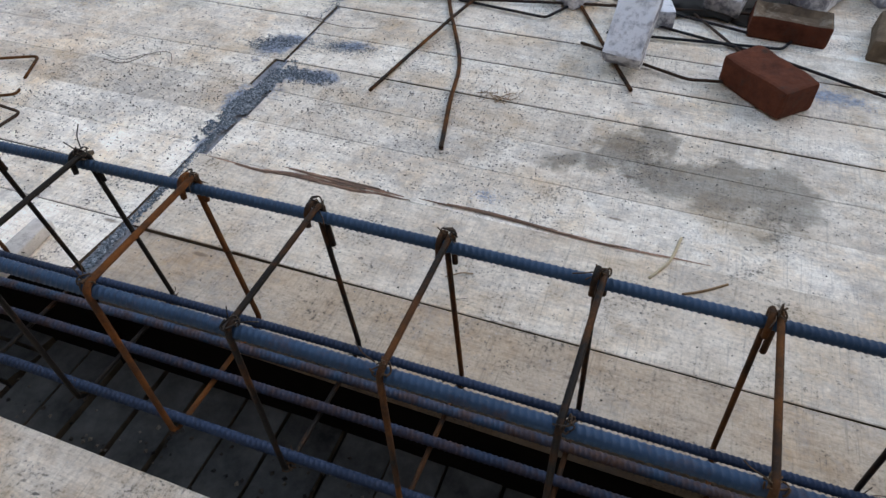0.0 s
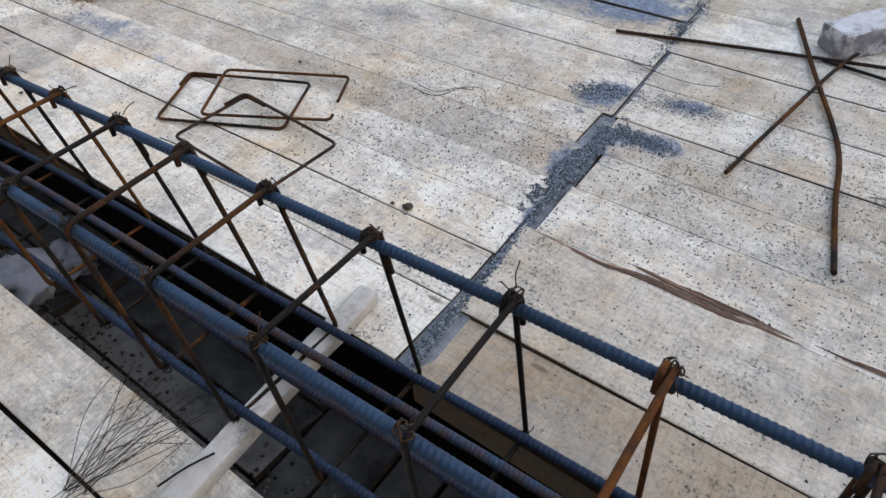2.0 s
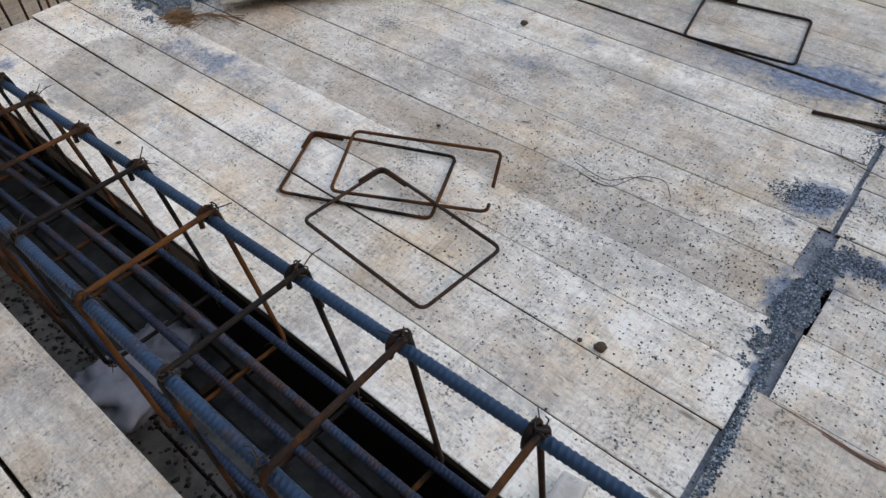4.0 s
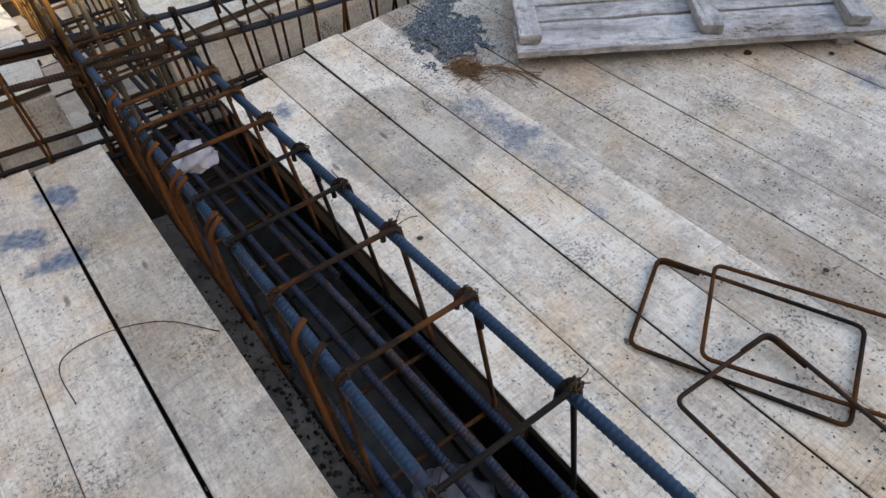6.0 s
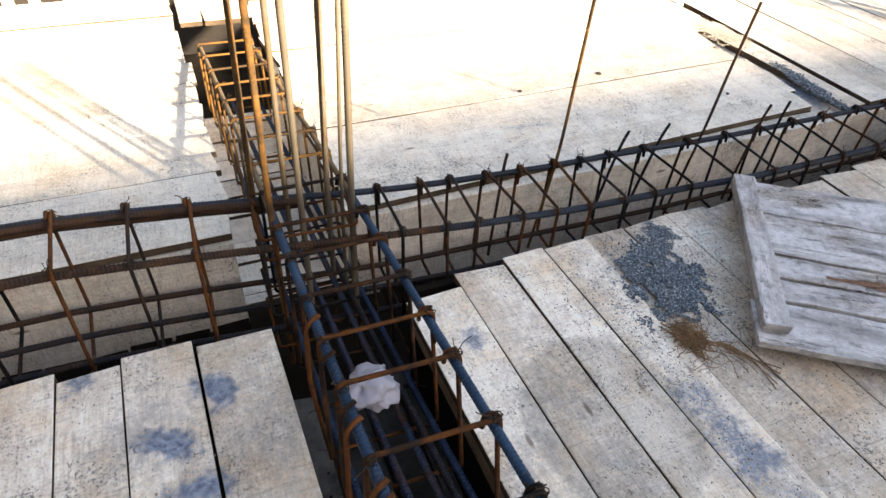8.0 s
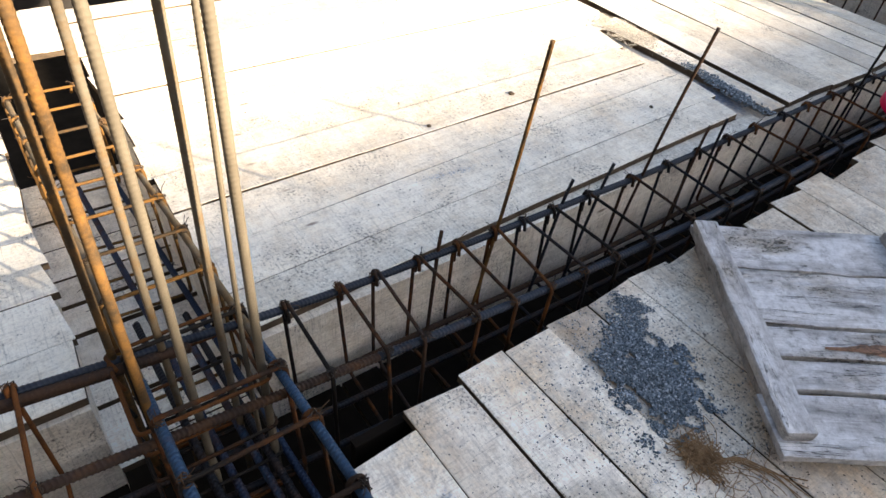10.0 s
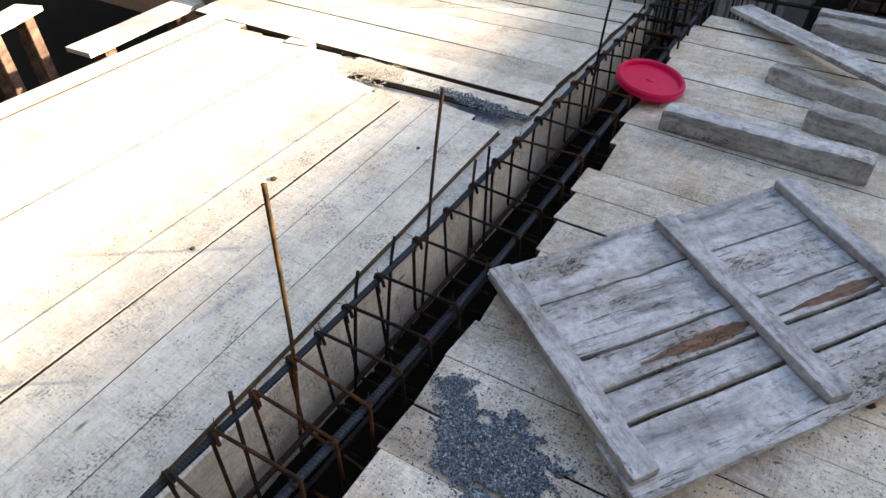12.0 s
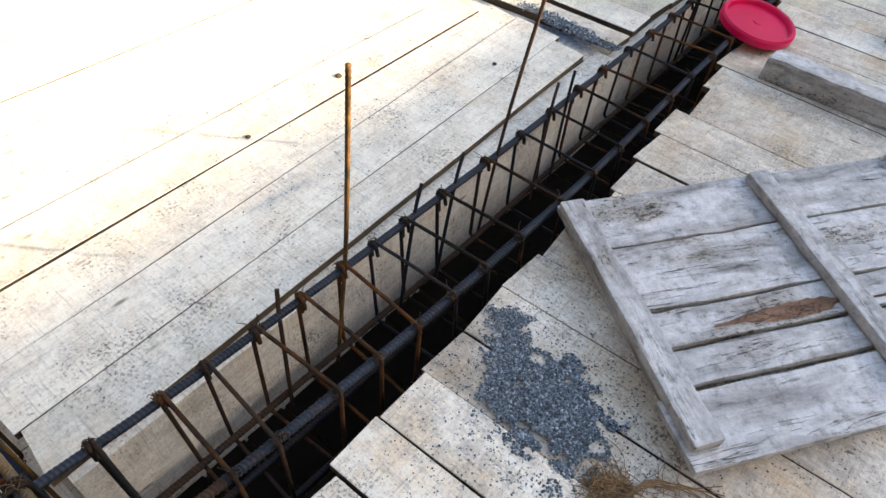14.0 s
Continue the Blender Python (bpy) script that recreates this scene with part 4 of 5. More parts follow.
loose_link([(-2.72, 4.16), (-2.42, 4.15), (-2.40, 3.92), (-2.72, 3.92)], "dark steel link lying by the timbers", material=DARKBAR, lift=0.01)

# ---- formwork panel ----
P, Q = Vector((0.578, 0.816, 0)), Vector((0.816, -0.578, 0))
panel = thing("formwork_panel", "grey cement-washed wooden panel of five boards and three battens", "wooden panel", at=Matrix.Translation((-3.985, 1.925, 0.044)) @ Matrix(((P.x, Q.x, 0, 0), (P.y, Q.y, 0, 0), (0, 0, -1, 0), (0, 0, 0, 1))) @ pose(0, 0, 0, 180, 0, 0))
# local x runs along the boards, local -y across them
for a, b, x0, x1 in ((0.025, 0.213, -0.02, 1.135), (0.219, 0.424, 0.0, 1.12), (0.433, 0.531, 0.01, 1.09), (0.545, 0.634, 0.0, 1.08), (0.649, 0.815, -0.04, 1.085)):
    ob = part("board", block_bm(x1 - x0, b - a, 0.022, 0.004, 0.005, 16, a * 9), OLDWOOD, panel, m=pose((x0 + x1) / 2, -(a + b) / 2, 0, 0, 0, rng.uniform(-0.4, 0.4)))
    sides(ob, CRACKED)
for x, x2, y, l, w in ((0.008, 0.004, 0.045, 0.735, 0.070), (0.604, 0.558, 0.038, 0.75, 0.066), (1.105, 1.0, 0.035, 0.755, 0.062)):
    turn = math.degrees(math.atan2(-l, x2 - x))
    sides(part("batten", block_bm(l, w, 0.034, 0.008, 0.006, 14, x * 7), OLDWOOD, panel, m=pose((x + x2) / 2, -y - l / 2, 0.023, 0, 0, turn)), CRACKED)
for x, l in ((0.03, 0.70), (0.99, 0.72)):
    sides(part("batten", block_bm(l, 0.06, 0.042, 0.006, 0.004, 11, x * 3 + 1), CRACKED, panel, "dark batten under the panel", m=pose(x, -l / 2 - 0.06, -0.044, 0, 0, 90)), CRACKED)


def sliver(x0, x1, y, w, lift, material):
    """A torn, tapering sliver of split wood."""
    n, verts, faces = 18, [], []
    for i in range(n + 1):
        t = i / n
        h = w * math.sin(math.pi * min(1.0, t ** 1.5 + 0.03)) * (0.6 + 0.8 * abs(noise.noise((t * 9, y * 20, 1)))) + 0.0008
        x, c = x0 + (x1 - x0) * t, y + 0.006 * noise.noise((t * 4, y * 9, 3))
        verts += [(x, c - h, lift - 0.003), (x, c - h * 0.3, lift + 0.003), (x, c + h * 0.4, lift + 0.002), (x, c + h, lift - 0.003)]
    for i in range(n):
        for k in range(3):
            faces.append((i * 4 + k, (i + 1) * 4 + k, (i + 1) * 4 + k + 1, i * 4 + k + 1))
    return raw_mesh("split", verts, faces, material)


put("split", sliver(0.19, 0.575, -0.499, 0.036, 0.0268, TORN), panel, None, "torn brown split in the board")
put("split", sliver(0.64, 1.06, -0.508, 0.024, 0.0268, BROKEN), panel, None, "dark brown split in the board")


def timber(label, a, b, w, h, z=0.0, mt=OLDWOOD, rough=0.004, name="timber", tilt=0.0):
    a, b = Vector((*a, 0)), Vector((*b, 0))
    d = b - a
    bm = block_bm(d.length, w, h, min(w, h) * 0.14, rough * (0.9 if mt == LOG else 0.6), 26, a.x * 5)
    c = (a + b) / 2
    m = pose(c.x, c.y, z, 0, tilt, math.degrees(math.atan2(d.y, d.x)))
    ob = part(name, bm, mt, None, m=m)
    if mt in (OLDWOOD, LOG, PALEWOOD):
        sides(ob, CRACKED)
    return tagged(ob, label, "timber", "timbers on the deck")


timber("squared old timber block, cracked and cement-spotted", (-3.825, 3.125), (-3.055, 3.105), 0.10, 0.098, rough=0.016, mt=PALEWOOD)
timber("long grey board leaning over other timbers", (-3.84, 4.54), (-2.0, 2.79), 0.13, 0.026, 0.088, tilt=-3.0, mt=PALEWOOD)
timber("rough grey log lying on the deck", (-3.53, 3.78), (-2.4, 3.40), 0.10, 0.085, mt=LOG, rough=0.012)
timber("rough split log lying on the deck", (-3.32, 3.42), (-2.2, 3.27), 0.10, 0.09, mt=LOG, rough=0.013)
timber("pale squared timber end on the deck", (-2.86, 2.775), (-2.2, 2.60), 0.14, 0.045, mt=PALEWOOD)
timber("weathered timber with a brown split end", (-3.45, 4.42), (-2.0, 4.20), 0.12, 0.09, mt=LOG, rough=0.010)
timber("weathered grey timber by the back trench", (-3.45, 4.50), (-1.8, 4.42), 0.07, 0.11, rough=0.004)

# ---- pink bucket lid ----
lid = thing("bucket_lid", "bright pink plastic bucket lid at the trench edge", "bucket lid", at=pose(-3.968, 3.372, 0.060, 1.5, 9.5, 0) @ Matrix.Scale(0.92, 4))
prof = [(0.0, 0.012), (0.018, 0.012), (0.022, 0.008), (0.09, 0.007), (0.137, 0.006), (0.143, 0.020), (0.148, 0.026), (0.160, 0.026), (0.167, 0.017), (0.167, -0.010), (0.163, -0.012), (0.161, 0.006), (0.15, 0.010), (0.142, 0.004), (0.13, 0.0), (0.0, 0.0)]
verts, faces = [], []
for r, z in prof:
    for k in range(56):
        a = 2 * math.pi * k / 56
        verts.append((r * math.cos(a), r * math.sin(a), z))
for i in range(len(prof) - 1):
    for k in range(56):
        l = (k + 1) % 56
        faces.append((i * 56 + k, i * 56 + l, (i + 1) * 56 + l, (i + 1) * 56 + k))
put("disc", raw_mesh("disc", verts, faces, PINK), lid)

# ---- bricks and blocks heaped on the deck ----
def brick(label, x, y, turn, mt, z=0.0, size=(0.23, 0.11, 0.075), tip=(0, 0), frog=False, name="brick"):
    l, w, h = size
    bm = block_bm(l, w, h, 0.012, 0.007, 6, x * 11 + y)
    if frog:
        top = [f for f in bm.faces if f.normal.z > 0.9 and f.calc_area() > 0.002]
        bmesh.ops.inset_region(bm, faces=top, thickness=0.028)
        for f in top:
            for v in f.verts:
                v.co.z -= 0.009
    ob = part(name, bm, mt, None, m=pose(x, y, z, tip[0], tip[1], turn))
    if mt == CAKED:
        sides(ob, LAVENDER)
    if frog:
        sides(ob, REDBRICK)
    return tagged(ob, label, "brick", "bricks on the deck")


brick("fired red brick lying flat on the boards", 0.248, 1.982, -45, REDBRICK, size=(0.25, 0.145, 0.095))
brick("red brick with a frog, dusty brown on top", 0.315, 2.42, -4, BROWNBRICK, size=(0.26, 0.14, 0.08), frog=True)
brick("dusty brown brick lying on the boards", 0.64, 2.42, 80, BROWNBRICK, size=(0.24, 0.12, 0.08))
brick("grey cement-caked brick lying flat on the boards", -0.185, 2.10, 84, CAKED, size=(0.24, 0.13, 0.08), z=0.078, tip=(0, -38))
brick("grey cement-caked brick on the boards", -0.78, 2.47, 54, CAKED, size=(0.28, 0.12, 0.09))
brick("grey cement-caked brick standing askew", -0.49, 2.485, 143, CAKED, size=(0.25, 0.14, 0.11))
brick("pale cement-caked brick leaning on the heap", 0.12, 2.60, 74, CAKED, size=(0.27, 0.135, 0.09), z=0.07, tip=(0, -28))
brick("pale broken brick in the heap", -0.14, 2.70, 80, CAKED, size=(0.18, 0.12, 0.09))
brick("grey caked brick in the heap", 0.44, 2.75, 62, CAKED, size=(0.26, 0.13, 0.10))
brick("grey caked brick in the heap", -0.33, 2.86, 10, CAKED, size=(0.24, 0.12, 0.10))
brick("grey caked brick in the heap", 0.05, 3.02, 35, CAKED, size=(0.24, 0.12, 0.12))
brick("grey caked brick in the heap", -0.62, 2.95, -20, CAKED, size=(0.24, 0.12, 0.10))

brick("grey caked brick in the heap behind others", -0.17, 2.36, 15, CAKED, size=(0.2, 0.11, 0.07))
brick("grey caked brick in the heap behind others", 0.72, 2.85, 30, CAKED, size=(0.24, 0.12, 0.12))
brick("grey caked brick in the heap behind others", 0.38, 3.05, -12, CAKED, size=(0.24, 0.12, 0.12))
brick("grey caked brick in the heap behind others", -0.25, 3.10, 60, CAKED, size=(0.24, 0.12, 0.12))
brick("grey caked brick in the heap behind others", 0.92, 2.55, 55, CAKED, size=(0.24, 0.12, 0.10))

# rods and hooks by the bricks
rod([(-1.49, 2.14, 0.008), (-0.95, 2.28, 0.010), (-0.4, 2.40, 0.014), (0.2, 2.52, 0.012)], 0.0055, DARKBAR, "dark steel rod lying across the joint of the boards")
rod([(-0.917, 1.60, 0.008), (-0.87, 1.9, 0.012), (-0.80, 2.30, 0.016), (-0.70, 2.6, 0.02)], 0.0060, STIRRUP, "rusty steel rod lying on the boards")
rod([(-0.60, 1.39, 0.007), (-0.655, 1.62, 0.009), (-0.71, 1.87, 0.008), (-0.86, 2.2, 0.012), (-1.0, 2.53, 0.008)], 0.0065, STIRRUP, "rusty bent steel rod lying on the boards")
rod([(-0.14, 1.867, 0.007), (-0.25, 2.08, 0.008), (-0.42, 2.42, 0.008)], 0.0060, STIRRUP, "rusty rod end sticking out under a brick")
for pts in ([(-0.86, 2.30), (-0.51, 2.25), (-0.40, 2.48), (-0.75, 2.60)], [(-0.35, 2.12), (0.02, 1.98), (0.30, 2.05), (0.0, 2.45)], [(-0.2, 2.35), (0.25, 2.22), (0.75, 2.02), (0.9, 2.3)], [(-0.3, 2.5), (0.2, 2.36), (0.3, 2.6), (-0.1, 2.72)], [(-0.28, 2.22), (0.3, 2.28), (0.42, 2.55), (-0.2, 2.6)]):
    v, f = tube(rounded([(x, y, 0.007 + 0.006 * (i % 2)) for i, (x, y) in enumerate(pts)], 0.02), 0.0052, 8)
    tagged(put("steel_link", raw_mesh("steel_link", v, f, DARKBAR, True)), "dark bent steel link lying under the bricks", "steel link", "loose links")

# ---- white stick and bags in the first trench ----
st = block_bm(0.585, 0.054, 0.036, 0.008, 0.007, 9, 3)
tagged(part("wooden_prop", st, WHITEWOOD, None, m=pose(-1.400, 0.47, 0.002, 0, 0, 93)), "white caked wooden prop laid across the trench under the cage", "wooden prop")
rod([(-1.42, 0.20, 0.042), (-1.405, 0.25, 0.046), (-1.385, 0.30, 0.044)], 0.0022, DARKBAR, "bent dark nail lying on the white prop", 0)


def rag(name, label, mt, x, y, z, s, seed, flat=0.6):
    bm = bmesh.new()
    bmesh.ops.create_icosphere(bm, subdivisions=4, radius=s)
    for v in bm.verts:
        n = noise.noise_vector(v.co * (1.7 / s) + Vector((seed, 0, 0)))
        ridge = abs(noise.noise(v.co * (3.6 / s) + Vector((0, seed, 0))))
        v.co = v.co * (1 + 0.45 * n.x - 0.38 * ridge - 0.25 * abs(noise.noise(v.co * (8.0 / s) + Vector((seed, seed, 0))))) + n * s * 0.18
        v.co.z *= flat
    tagged(part(name, bm, mt, None, m=pose(x, y, z), smooth=True), label, "plastic bag", "plastic bags")


rag("plastic_bag", "crumpled white plastic bag caught in the beam cage", BAG, -3.565, 0.45, 0.05, 0.066, 14, 0.5)
rag("plastic_bag", "dusty grey plastic bag in the trench", GREYBAG, -2.36, 0.345, -0.16, 0.12, 8, 0.5)
# flat near-black shape added to paint the dark between the heaped bricks
rag("dark_sheet", "added near-black patch for the shade under the heap of bricks", DARKWALL, 0.05, 2.72, 0.006, 0.36, 5, 0.04)
rag("plastic_bag", "dusty grey plastic bag in the trench", GREYBAG, -2.50, 0.50, -0.30, 0.10, 12, 0.5)

# ---- gravel ----
OCT = [(1, 0, 0), (-1, 0, 0), (0, 1, 0), (0, -1, 0), (0, 0, 1), (0, 0, -1)]
OCTF = [(0, 2, 4), (2, 1, 4), (1, 3, 4), (3, 0, 4), (2, 0, 5), (1, 2, 5), (3, 1, 5), (0, 3, 5)]


def stones(name, label, spots, mt=GRAVEL, base=0.0):
    """spots: (x, y, half length, half width, turn, count, smallest, largest, heap height)"""
    q = np.random.default_rng(11)
    verts, faces = [], []
    for x, y, a, b, turn, count, s0, s1, heap in spots:
        th = radians(turn)
        for _ in range(count):
            u, v = q.normal(0, 0.5, 2)
            rr = math.hypot(u, v)
            px, py = x + u * a * math.cos(th) - v * b * math.sin(th), y + u * a * math.sin(th) + v * b * math.cos(th)
            if heap > 0 and rr * 0.8 + 0.42 * noise.noise((px * 11, py * 11, 1.0)) + 0.5 * noise.noise((px * 37, py * 37, 4.0)) > 0.62:
                continue
            if base == 0.0 and (-4.31 < px < -3.93 or 0.25 < py < 0.67):
                continue
            s = q.uniform(s0, s1)
            z = base + s * 0.5 + heap * max(0, 1 - rr) * q.uniform(0, 1)
            o = len(verts)
            rot = q.uniform(0, 6.28)
            for ox, oy, oz in OCT:
                k = s * q.uniform(0.6, 1.15)
                verts.append((px + k * (ox * math.cos(rot) - oy * math.sin(rot)), py + k * (ox * math.sin(rot) + oy * math.cos(rot)), z + k * oz * 0.7))
            faces += [tuple(i + o for i in f) for f in OCTF]
    return tagged(put(name, raw_mesh(name, verts, faces, mt)), label, "gravel", kind="stuff")


stones("gravel", "blue-grey crushed stone spilled on the boards", [(-3.655, 1.385, 0.21, 0.15, -17, 19000, 0.0017, 0.0050, 0.013), (-3.80, 1.475, 0.13, 0.07, -35, 2600, 0.0016, 0.0045, 0.003), (-3.87, 1.53, 0.08, 0.05, 15, 1100, 0.0015, 0.004, 0.002), (-3.66, 1.37, 0.34, 0.25, -15, 2600, 0.001, 0.0035, 0.0)])
stones("gravel", "fine grey stone along the joint of the boards", [(-1.245, 1.05, 0.45, 0.012, 92.6, 2200, 0.0015, 0.0045, 0.0), (-1.262, 1.44, 0.26, 0.05, 84, 5200, 0.0014, 0.0045, 0.004), (-1.17, 1.62, 0.15, 0.05, 5, 1800, 0.001, 0.0035, 0.001), (-1.36, 1.79, 0.14, 0.07, 20, 1400, 0.001, 0.0035, 0.001), (-1.12, 1.83, 0.14, 0.05, 10, 600, 0.001, 0.003, 0.0), (-1.24, 1.3, 0.07, 0.02, 88, 900, 0.0015, 0.0045, 0.002), (-1.31, 2.3, 0.3, 0.03, 92, 900, 0.0015, 0.004, 0.0), (-1.24, 0.76, 0.09, 0.012, 92, 500, 0.002, 0.004, 0.0)])
stones("gravel", "grey stone and chips between the far boards", [(-4.55, 2.90, 0.35, 0.06, -5, 2600, 0.002, 0.006, 0.004), (-4.03, 3.22, 0.1, 0.06, 0, 300, 0.001, 0.003, 0.0)])
CRUMBS = Nodes("pale_crumbs")
CRUMBS = CRUMBS.finish(CRUMBS.ramp(CRUMBS.island(), (0.0, (0.30, 0.27, 0.23)), (0.5, (0.52, 0.48, 0.42)), (1.0, (0.72, 0.69, 0.63))), 0.9)
stones("crumbs", "pale wood and cement crumbs beside the board joint", [(-5.2, 2.92, 0.28, 0.14, 0, 5200, 0.001, 0.0042, 0.003)], CRUMBS)
GRIT = Nodes("grey_brown_grit")
GRIT = GRIT.finish(GRIT.ramp(GRIT.island(), (0.0, (0.03, 0.028, 0.026)), (0.5, (0.12, 0.115, 0.11)), (0.85, (0.26, 0.25, 0.24)), (1.0, (0.5, 0.48, 0.45))), 0.9)
stones("grit", "dark specks of grit strewn over the boards", [(-2.3, 1.7, 1.5, 0.9, 0, 5200, 0.001, 0.0032, 0.0), (-1.6, 1.35, 0.7, 0.5, 0, 2600, 0.001, 0.004, 0.0), (-0.6, 1.55, 0.9, 0.7, 0, 5200, 0.001, 0.0034, 0.0), (-3.5, 1.35, 0.6, 0.5, 0, 1500, 0.001, 0.003, 0.0), (-5.0, 1.8, 0.7, 1.0, 0, 900, 0.0015, 0.004, 0.0), (-3.3, 2.5, 0.9, 1.0, 0, 1400, 0.001, 0.003, 0.0), (-2.6, -0.1, 1.2, 0.3, 0, 700, 0.001, 0.003, 0.0)], GRIT)

def clod(x, y, size, seed):
    bm = bmesh.new()
    bmesh.ops.create_icosphere(bm, subdivisions=2, radius=size)
    for v in bm.verts:
        v.co += noise.noise_vector(v.co * (1.3 / size) + Vector((seed, 0, 0))) * size * 0.45
        v.co.z = max(v.co.z * 0.55, -0.3 * size)
    tagged(part("clod", bm, PLANKSIDE, None, m=pose(x, y, 0.003 + 0.3 * size)), "small dark clod of dirt on the boards", "clod", "clods")


for k, (x, y, size) in enumerate(((-1.534, 1.04, 0.013), (-1.576, 1.03, 0.006), (-2.451, 2.05, 0.014), (-2.613, 2.26, 0.016), (-2.53, 2.30, 0.010), (-2.936, 2.02, 0.012), (-2.768, 2.2, 0.008), (-2.297, 1.41, 0.006), (-2.96, 0.77, 0.007), (-4.95, 1.99, 0.012), (-4.90, 1.55, 0.009), (-4.6, 2.45, 0.008))):
    clod(x, y, size, k * 3.1)

# ---- fibres, wires, twigs ----
def tangle(name, label, category, x, y, z, spread, count, r, mt, seed, length=0.09, flat=0.2):
    q = random.Random(seed)
    lots = []
    for _ in range(count):
        p = Vector((x + q.gauss(0, spread[0]), y + q.gauss(0, spread[1]), z + abs(q.gauss(0, 0.006))))
        d = Vector((q.uniform(-1, 1), q.uniform(-1, 1), q.uniform(-flat, flat)))
        pts = [p]
        for _ in range(4):
            d = (d + Vector((q.uniform(-1, 1), q.uniform(-1, 1), q.uniform(-flat, flat))) * 0.6).normalized()
            nx = pts[-1] + d * length / 4
            nx.z = max(nx.z, r)
            pts.append(nx)
        lots.append(tube(smooth_line(pts, 3), r, 4))
    return tagged(put(name, raw_mesh(name, *join(*lots), mt)), label, category, kind="stuff")


tangle("fibre_clump", "dry brown fibre clump beside the gravel", "fibre", -3.455, 1.305, 0.006, (0.026, 0.020), 280, 0.0010, FIBRE, 3, 0.04)
tangle("fibre_clump", "loose brown fibres trailing over the boards", "fibre", -3.40, 1.35, 0.003, (0.03, 0.02), 16, 0.0009, FIBRE, 4, 0.10, 0.05)
tangle("fibre_clump", "small brown fibre tuft on the boards", "fibre", -0.53, 1.70, 0.003, (0.03, 0.006), 26, 0.0008, FIBRE, 6, 0.05, 0.08)


def wire(label, pts, r=0.0013, mt=WIRE, name="wire"):
    v, f = tube(smooth_line([(x, y, z) for x, y, z in pts], 7), r, 5)
    return tagged(put(name, raw_mesh(name, v, f, mt, True)), label, "wire", "loose wires")


wire("twisted thin dark wire lying on the boards", [(-1.87, 1.49, 0.003), (-1.78, 1.491, 0.004), (-1.737, 1.575, 0.003), (-1.678, 1.598, 0.005), (-1.636, 1.555, 0.003)], 0.0010)
wire("twisted thin dark wire lying on the boards", [(-1.90, 1.52, 0.003), (-1.80, 1.51, 0.003), (-1.75, 1.56, 0.004), (-1.70, 1.58, 0.003)], 0.0009)
wire("long bent wire lying over the side boards", [(-3.04, -0.04, 0.003), (-3.138, -0.046, 0.004), (-3.179, -0.015, 0.004), (-3.174, 0.077, 0.006), (-3.122, 0.182, 0.006), (-3.019, 0.268, 0.004)], 0.0012)
q = random.Random(21)
bundle = thing("wire_bundle", "bundle of thin brown tying wires fanned on the side boards", "wire")
for i in range(26):
    a, b = Vector((-1.57 + q.gauss(0, 0.015), 0.10 + q.gauss(0, 0.02), 0.004)), Vector((-1.56 + q.uniform(-0.14, 0.10), 0.30 + q.uniform(-0.05, 0.06), q.uniform(0.004, 0.05)))
    mid = a.lerp(b, 0.5) + Vector((q.uniform(-0.03, 0.03), q.uniform(-0.02, 0.02), q.uniform(0.01, 0.03)))
    put("wire", raw_mesh("wire", *tube(smooth_line([a, mid, b], 6), 0.0007, 4), WIRE), bundle)
for k in range(5):
    wire("thin brown root trailing from the fibre clump", [(-3.45 + 0.006 * k, 1.32, 0.006), (-3.405, 1.365 + 0.004 * k, 0.010), (-3.345 + 0.004 * k, 1.41 + 0.006 * (k % 3), 0.007), (-3.285 + 0.012 * k, 1.472 - 0.016 * k, 0.003)], 0.0014, FIBRE, "root")
wire("thin dark wire lying across two boards", [(-1.37, 2.03, 0.003), (-1.345, 1.985, 0.006), (-1.22, 1.965, 0.004), (-1.14, 1.965, 0.006), (-1.08, 1.99, 0.003)], 0.0010)
wire("pale straw lying on the boards", [(0.076, 1.248, 0.004), (0.058, 1.16, 0.005), (0.02, 1.09, 0.004)], 0.004, STRAW, "straw")
wire("small twig lying on the boards", [(0.096, 1.066, 0.004), (0.14, 1.09, 0.006), (0.19, 1.13, 0.004)], 0.003, FIBRE, "twig")
wire("thin pale stem lying on the boards", [(-0.422, 0.939, 0.003), (-0.39, 0.96, 0.006), (-0.364, 0.969, 0.003)], 0.0015, FIBRE, "twig")


# split edges in the boards
def split(pts, w, seed):
    """A torn strip along a board: raw wood with wavering dark cracks lying in it."""
    q = random.Random(seed)
    torn = thing("splinter", "torn strip of raw brown wood and dark cracks along a board", "splinter", "splinters")
    line = smooth_line([(x, y, 0.0042) for x, y in pts], 10)
    n = len(line) - 1

    def strip(name, off, width, t0, t1, lift, mt):
        lo, hi = [], []
        for i, p in enumerate(line):
            t = (i / n - t0) / (t1 - t0)
            if 0 <= t <= 1:
                h = width * (1 - abs(2 * t - 1) ** 2.2) * (0.55 + 0.9 * abs(noise.noise((p.x * 31, off * 90, seed)))) + 0.0003
                c = p + Vector((0, off + 0.35 * w * noise.noise((p.x * 11, off * 50, seed + 2)), lift))
                lo.append(c + Vector((0, -h, -0.0015)))
                hi.append(c + Vector((0, h, 0)))
        put(name, raw_mesh(name, lo + hi, [(i, i + 1, len(lo) + i + 1, len(lo) + i) for i in range(len(lo) - 1)], mt), torn)

    strip("raw_wood", 0.0, w, 0.0, 1.0, 0.0, TORN)
    for k in range(6):
        a = q.uniform(0.0, 0.55)
        strip("crack", q.uniform(-0.8, 0.8) * w, q.uniform(0.0010, 0.0026), a, min(1.0, a + q.uniform(0.3, 0.5)), 0.0016, BROKEN)


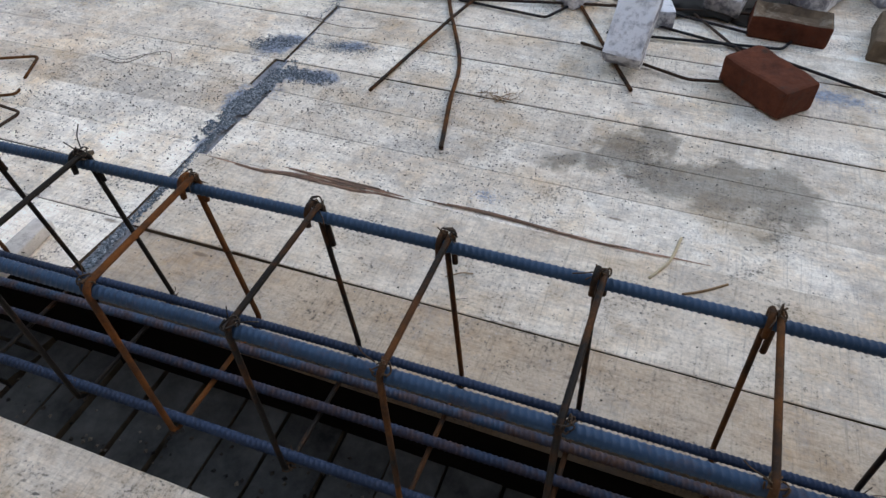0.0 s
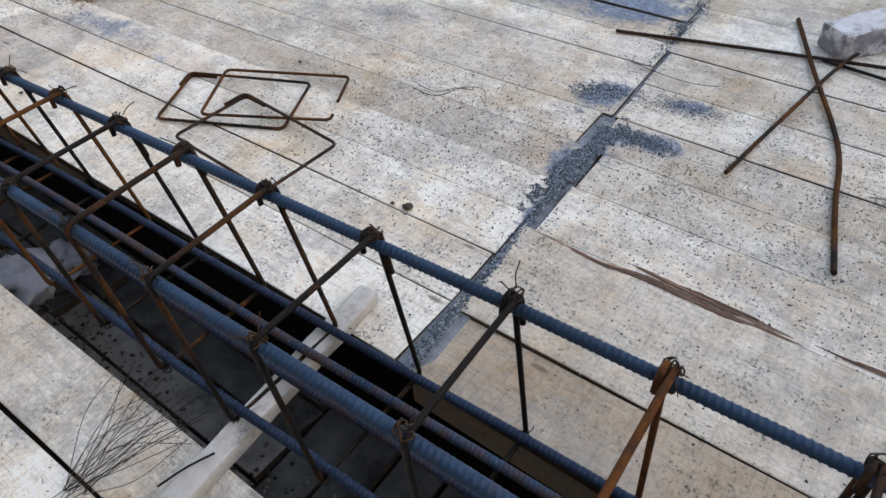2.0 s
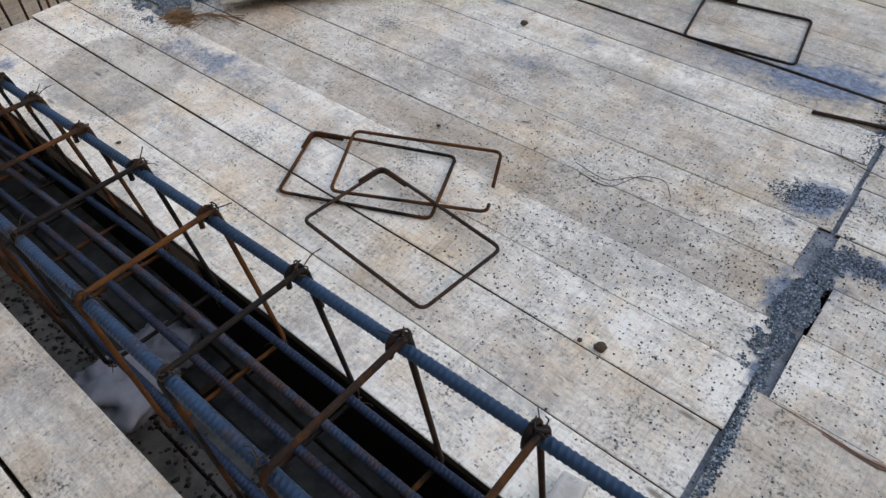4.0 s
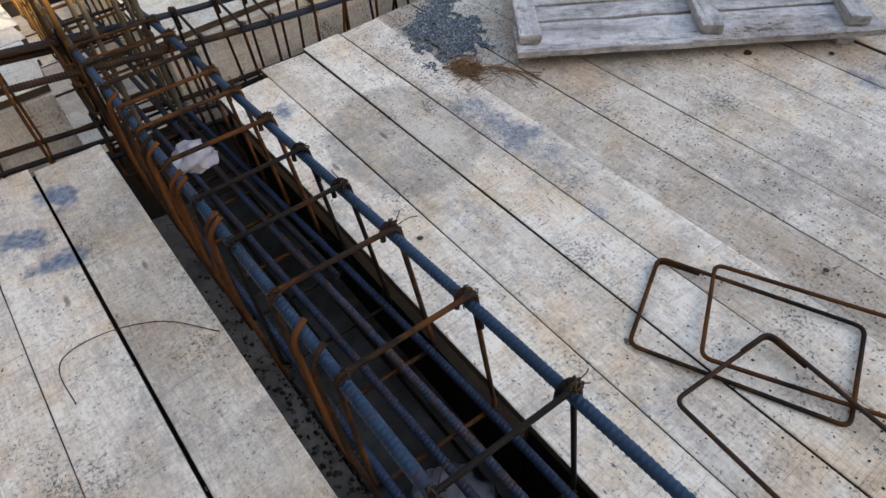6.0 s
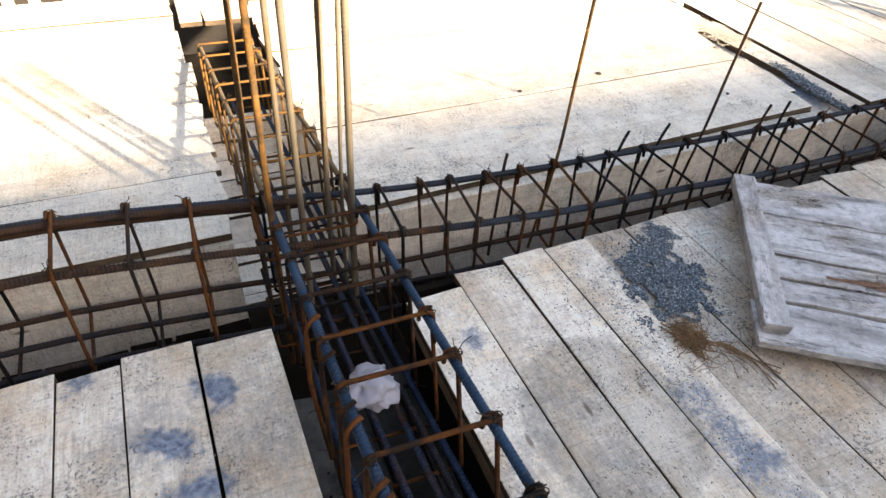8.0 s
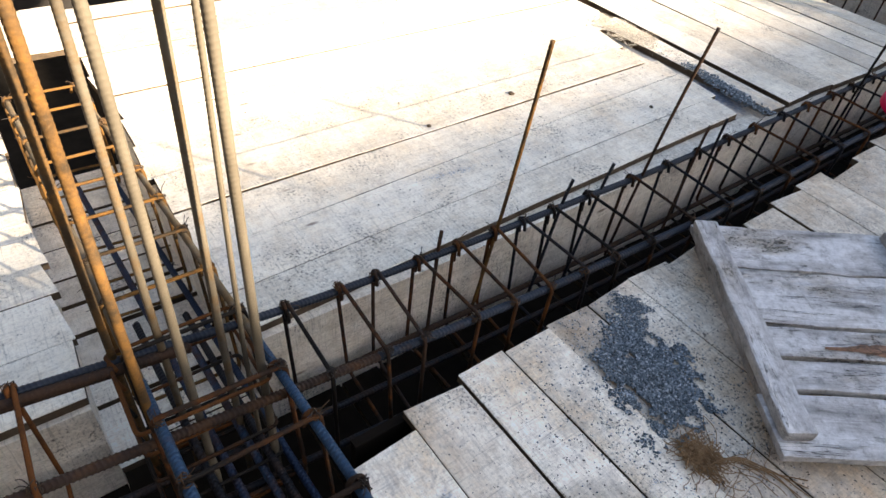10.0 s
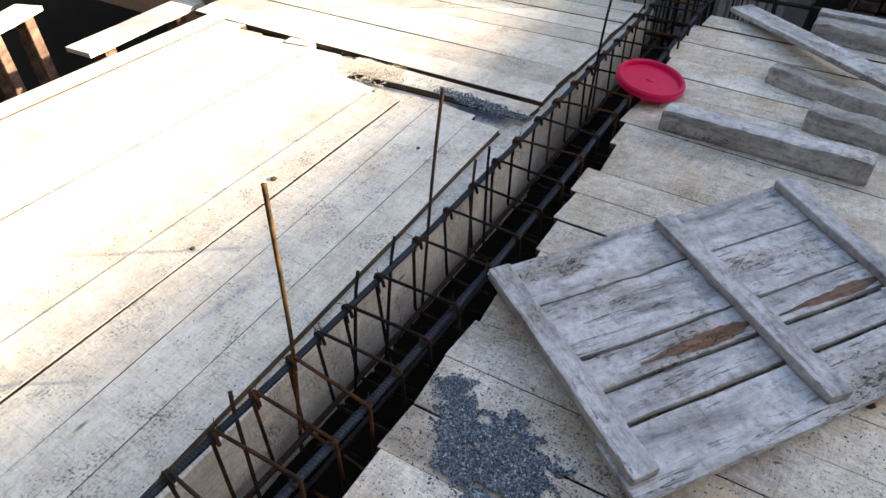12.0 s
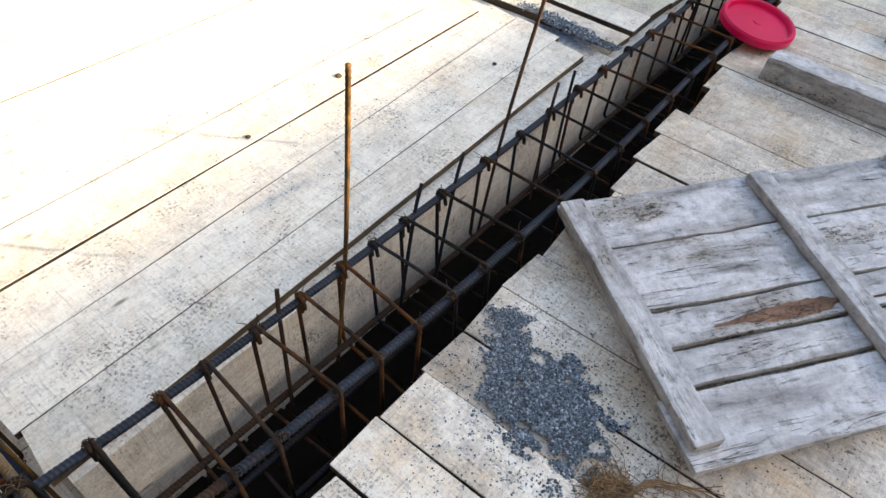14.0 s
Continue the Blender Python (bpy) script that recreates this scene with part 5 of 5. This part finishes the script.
split([(-1.22, 1.146), (-1.05, 1.138), (-0.90, 1.150), (-0.75, 1.148), (-0.60, 1.160)], 0.011, 3)
split([(-0.98, 1.172), (-0.80, 1.168), (-0.62, 1.166)], 0.010, 5)
split([(-0.58, 1.172), (-0.38, 1.176), (-0.10, 1.166), (0.15, 1.178)], 0.006, 8)

# pale boards standing in the sun past the corner deck
for y, h in ((-0.72, 0.5), (-0.60, 0.62), (-0.47, 0.48), (-0.30, 0.6), (-0.16, 0.44), (0.03, 0.5)):
    timber("pale board standing up past the deck edge", (-6.9, y), (-6.82, y), 0.05, h + 1.5, -1.62, FAR_DECK, 0.002, "upright_board")
# trestles with pale boards in the sun below the far deck
for x0, y0, x1, y1, w in ((-6.93, 2.47, -6.99, 3.36, 0.20), (-7.68, 2.30, -7.85, 2.75, 0.20)):
    d = math.degrees(math.atan2(y1 - y0, x1 - x0))
    tr = thing("trestle", "pale sunlit board on dark brown posts beyond the deck", "trestle", "trestles", at=pose((x0 + x1) / 2, (y0 + y1) / 2, -0.13, 0, 0, d))
    l = math.hypot(x1 - x0, y1 - y0)
    part("board", block_bm(l, w, 0.03, 0.003, 0.003, 4, x0), FAR_DECK, tr)
    for u in (-0.32, 0.30):
        part("post", block_bm(0.09, 0.10, 3.07, 0.01, 0.006, 0, u), BROKEN, tr, "dark brown post", m=pose(u * l, 0, -3.07, 0, 0, 8))
# white strips hung beside the far column
for i in range(7):
    timber("whitewashed lath standing beside the far column", (-4.02 + i * 0.055, 4.93 + 0.012 * (i % 3)), (-3.985 + i * 0.055, 4.93 + 0.012 * (i % 3)), 0.012, 1.3, -0.5, WHITEWOOD, 0.001, "lath")

# rubbish on the trench bottom
CHIPS = Nodes("wood_chips_and_dirt")
CHIPS = CHIPS.finish(CHIPS.ramp(CHIPS.island(), (0.0, (0.012, 0.010, 0.009)), (0.6, (0.06, 0.045, 0.033)), (1.0, (0.20, 0.17, 0.14))), 0.9)
stones("debris", "chips, leaves and dirt on the trench bottom", [(-2.2, 0.36, 0.8, 0.09, 0, 300, 0.003, 0.010, 0.0), (-3.0, 0.34, 0.6, 0.07, 0, 300, 0.003, 0.010, 0.0), (-1.3, 0.4, 0.5, 0.1, 0, 110, 0.003, 0.009, 0.0), (-0.5, 0.5, 0.6, 0.1, 0, 90, 0.003, 0.009, 0.0)], CHIPS, -0.358)
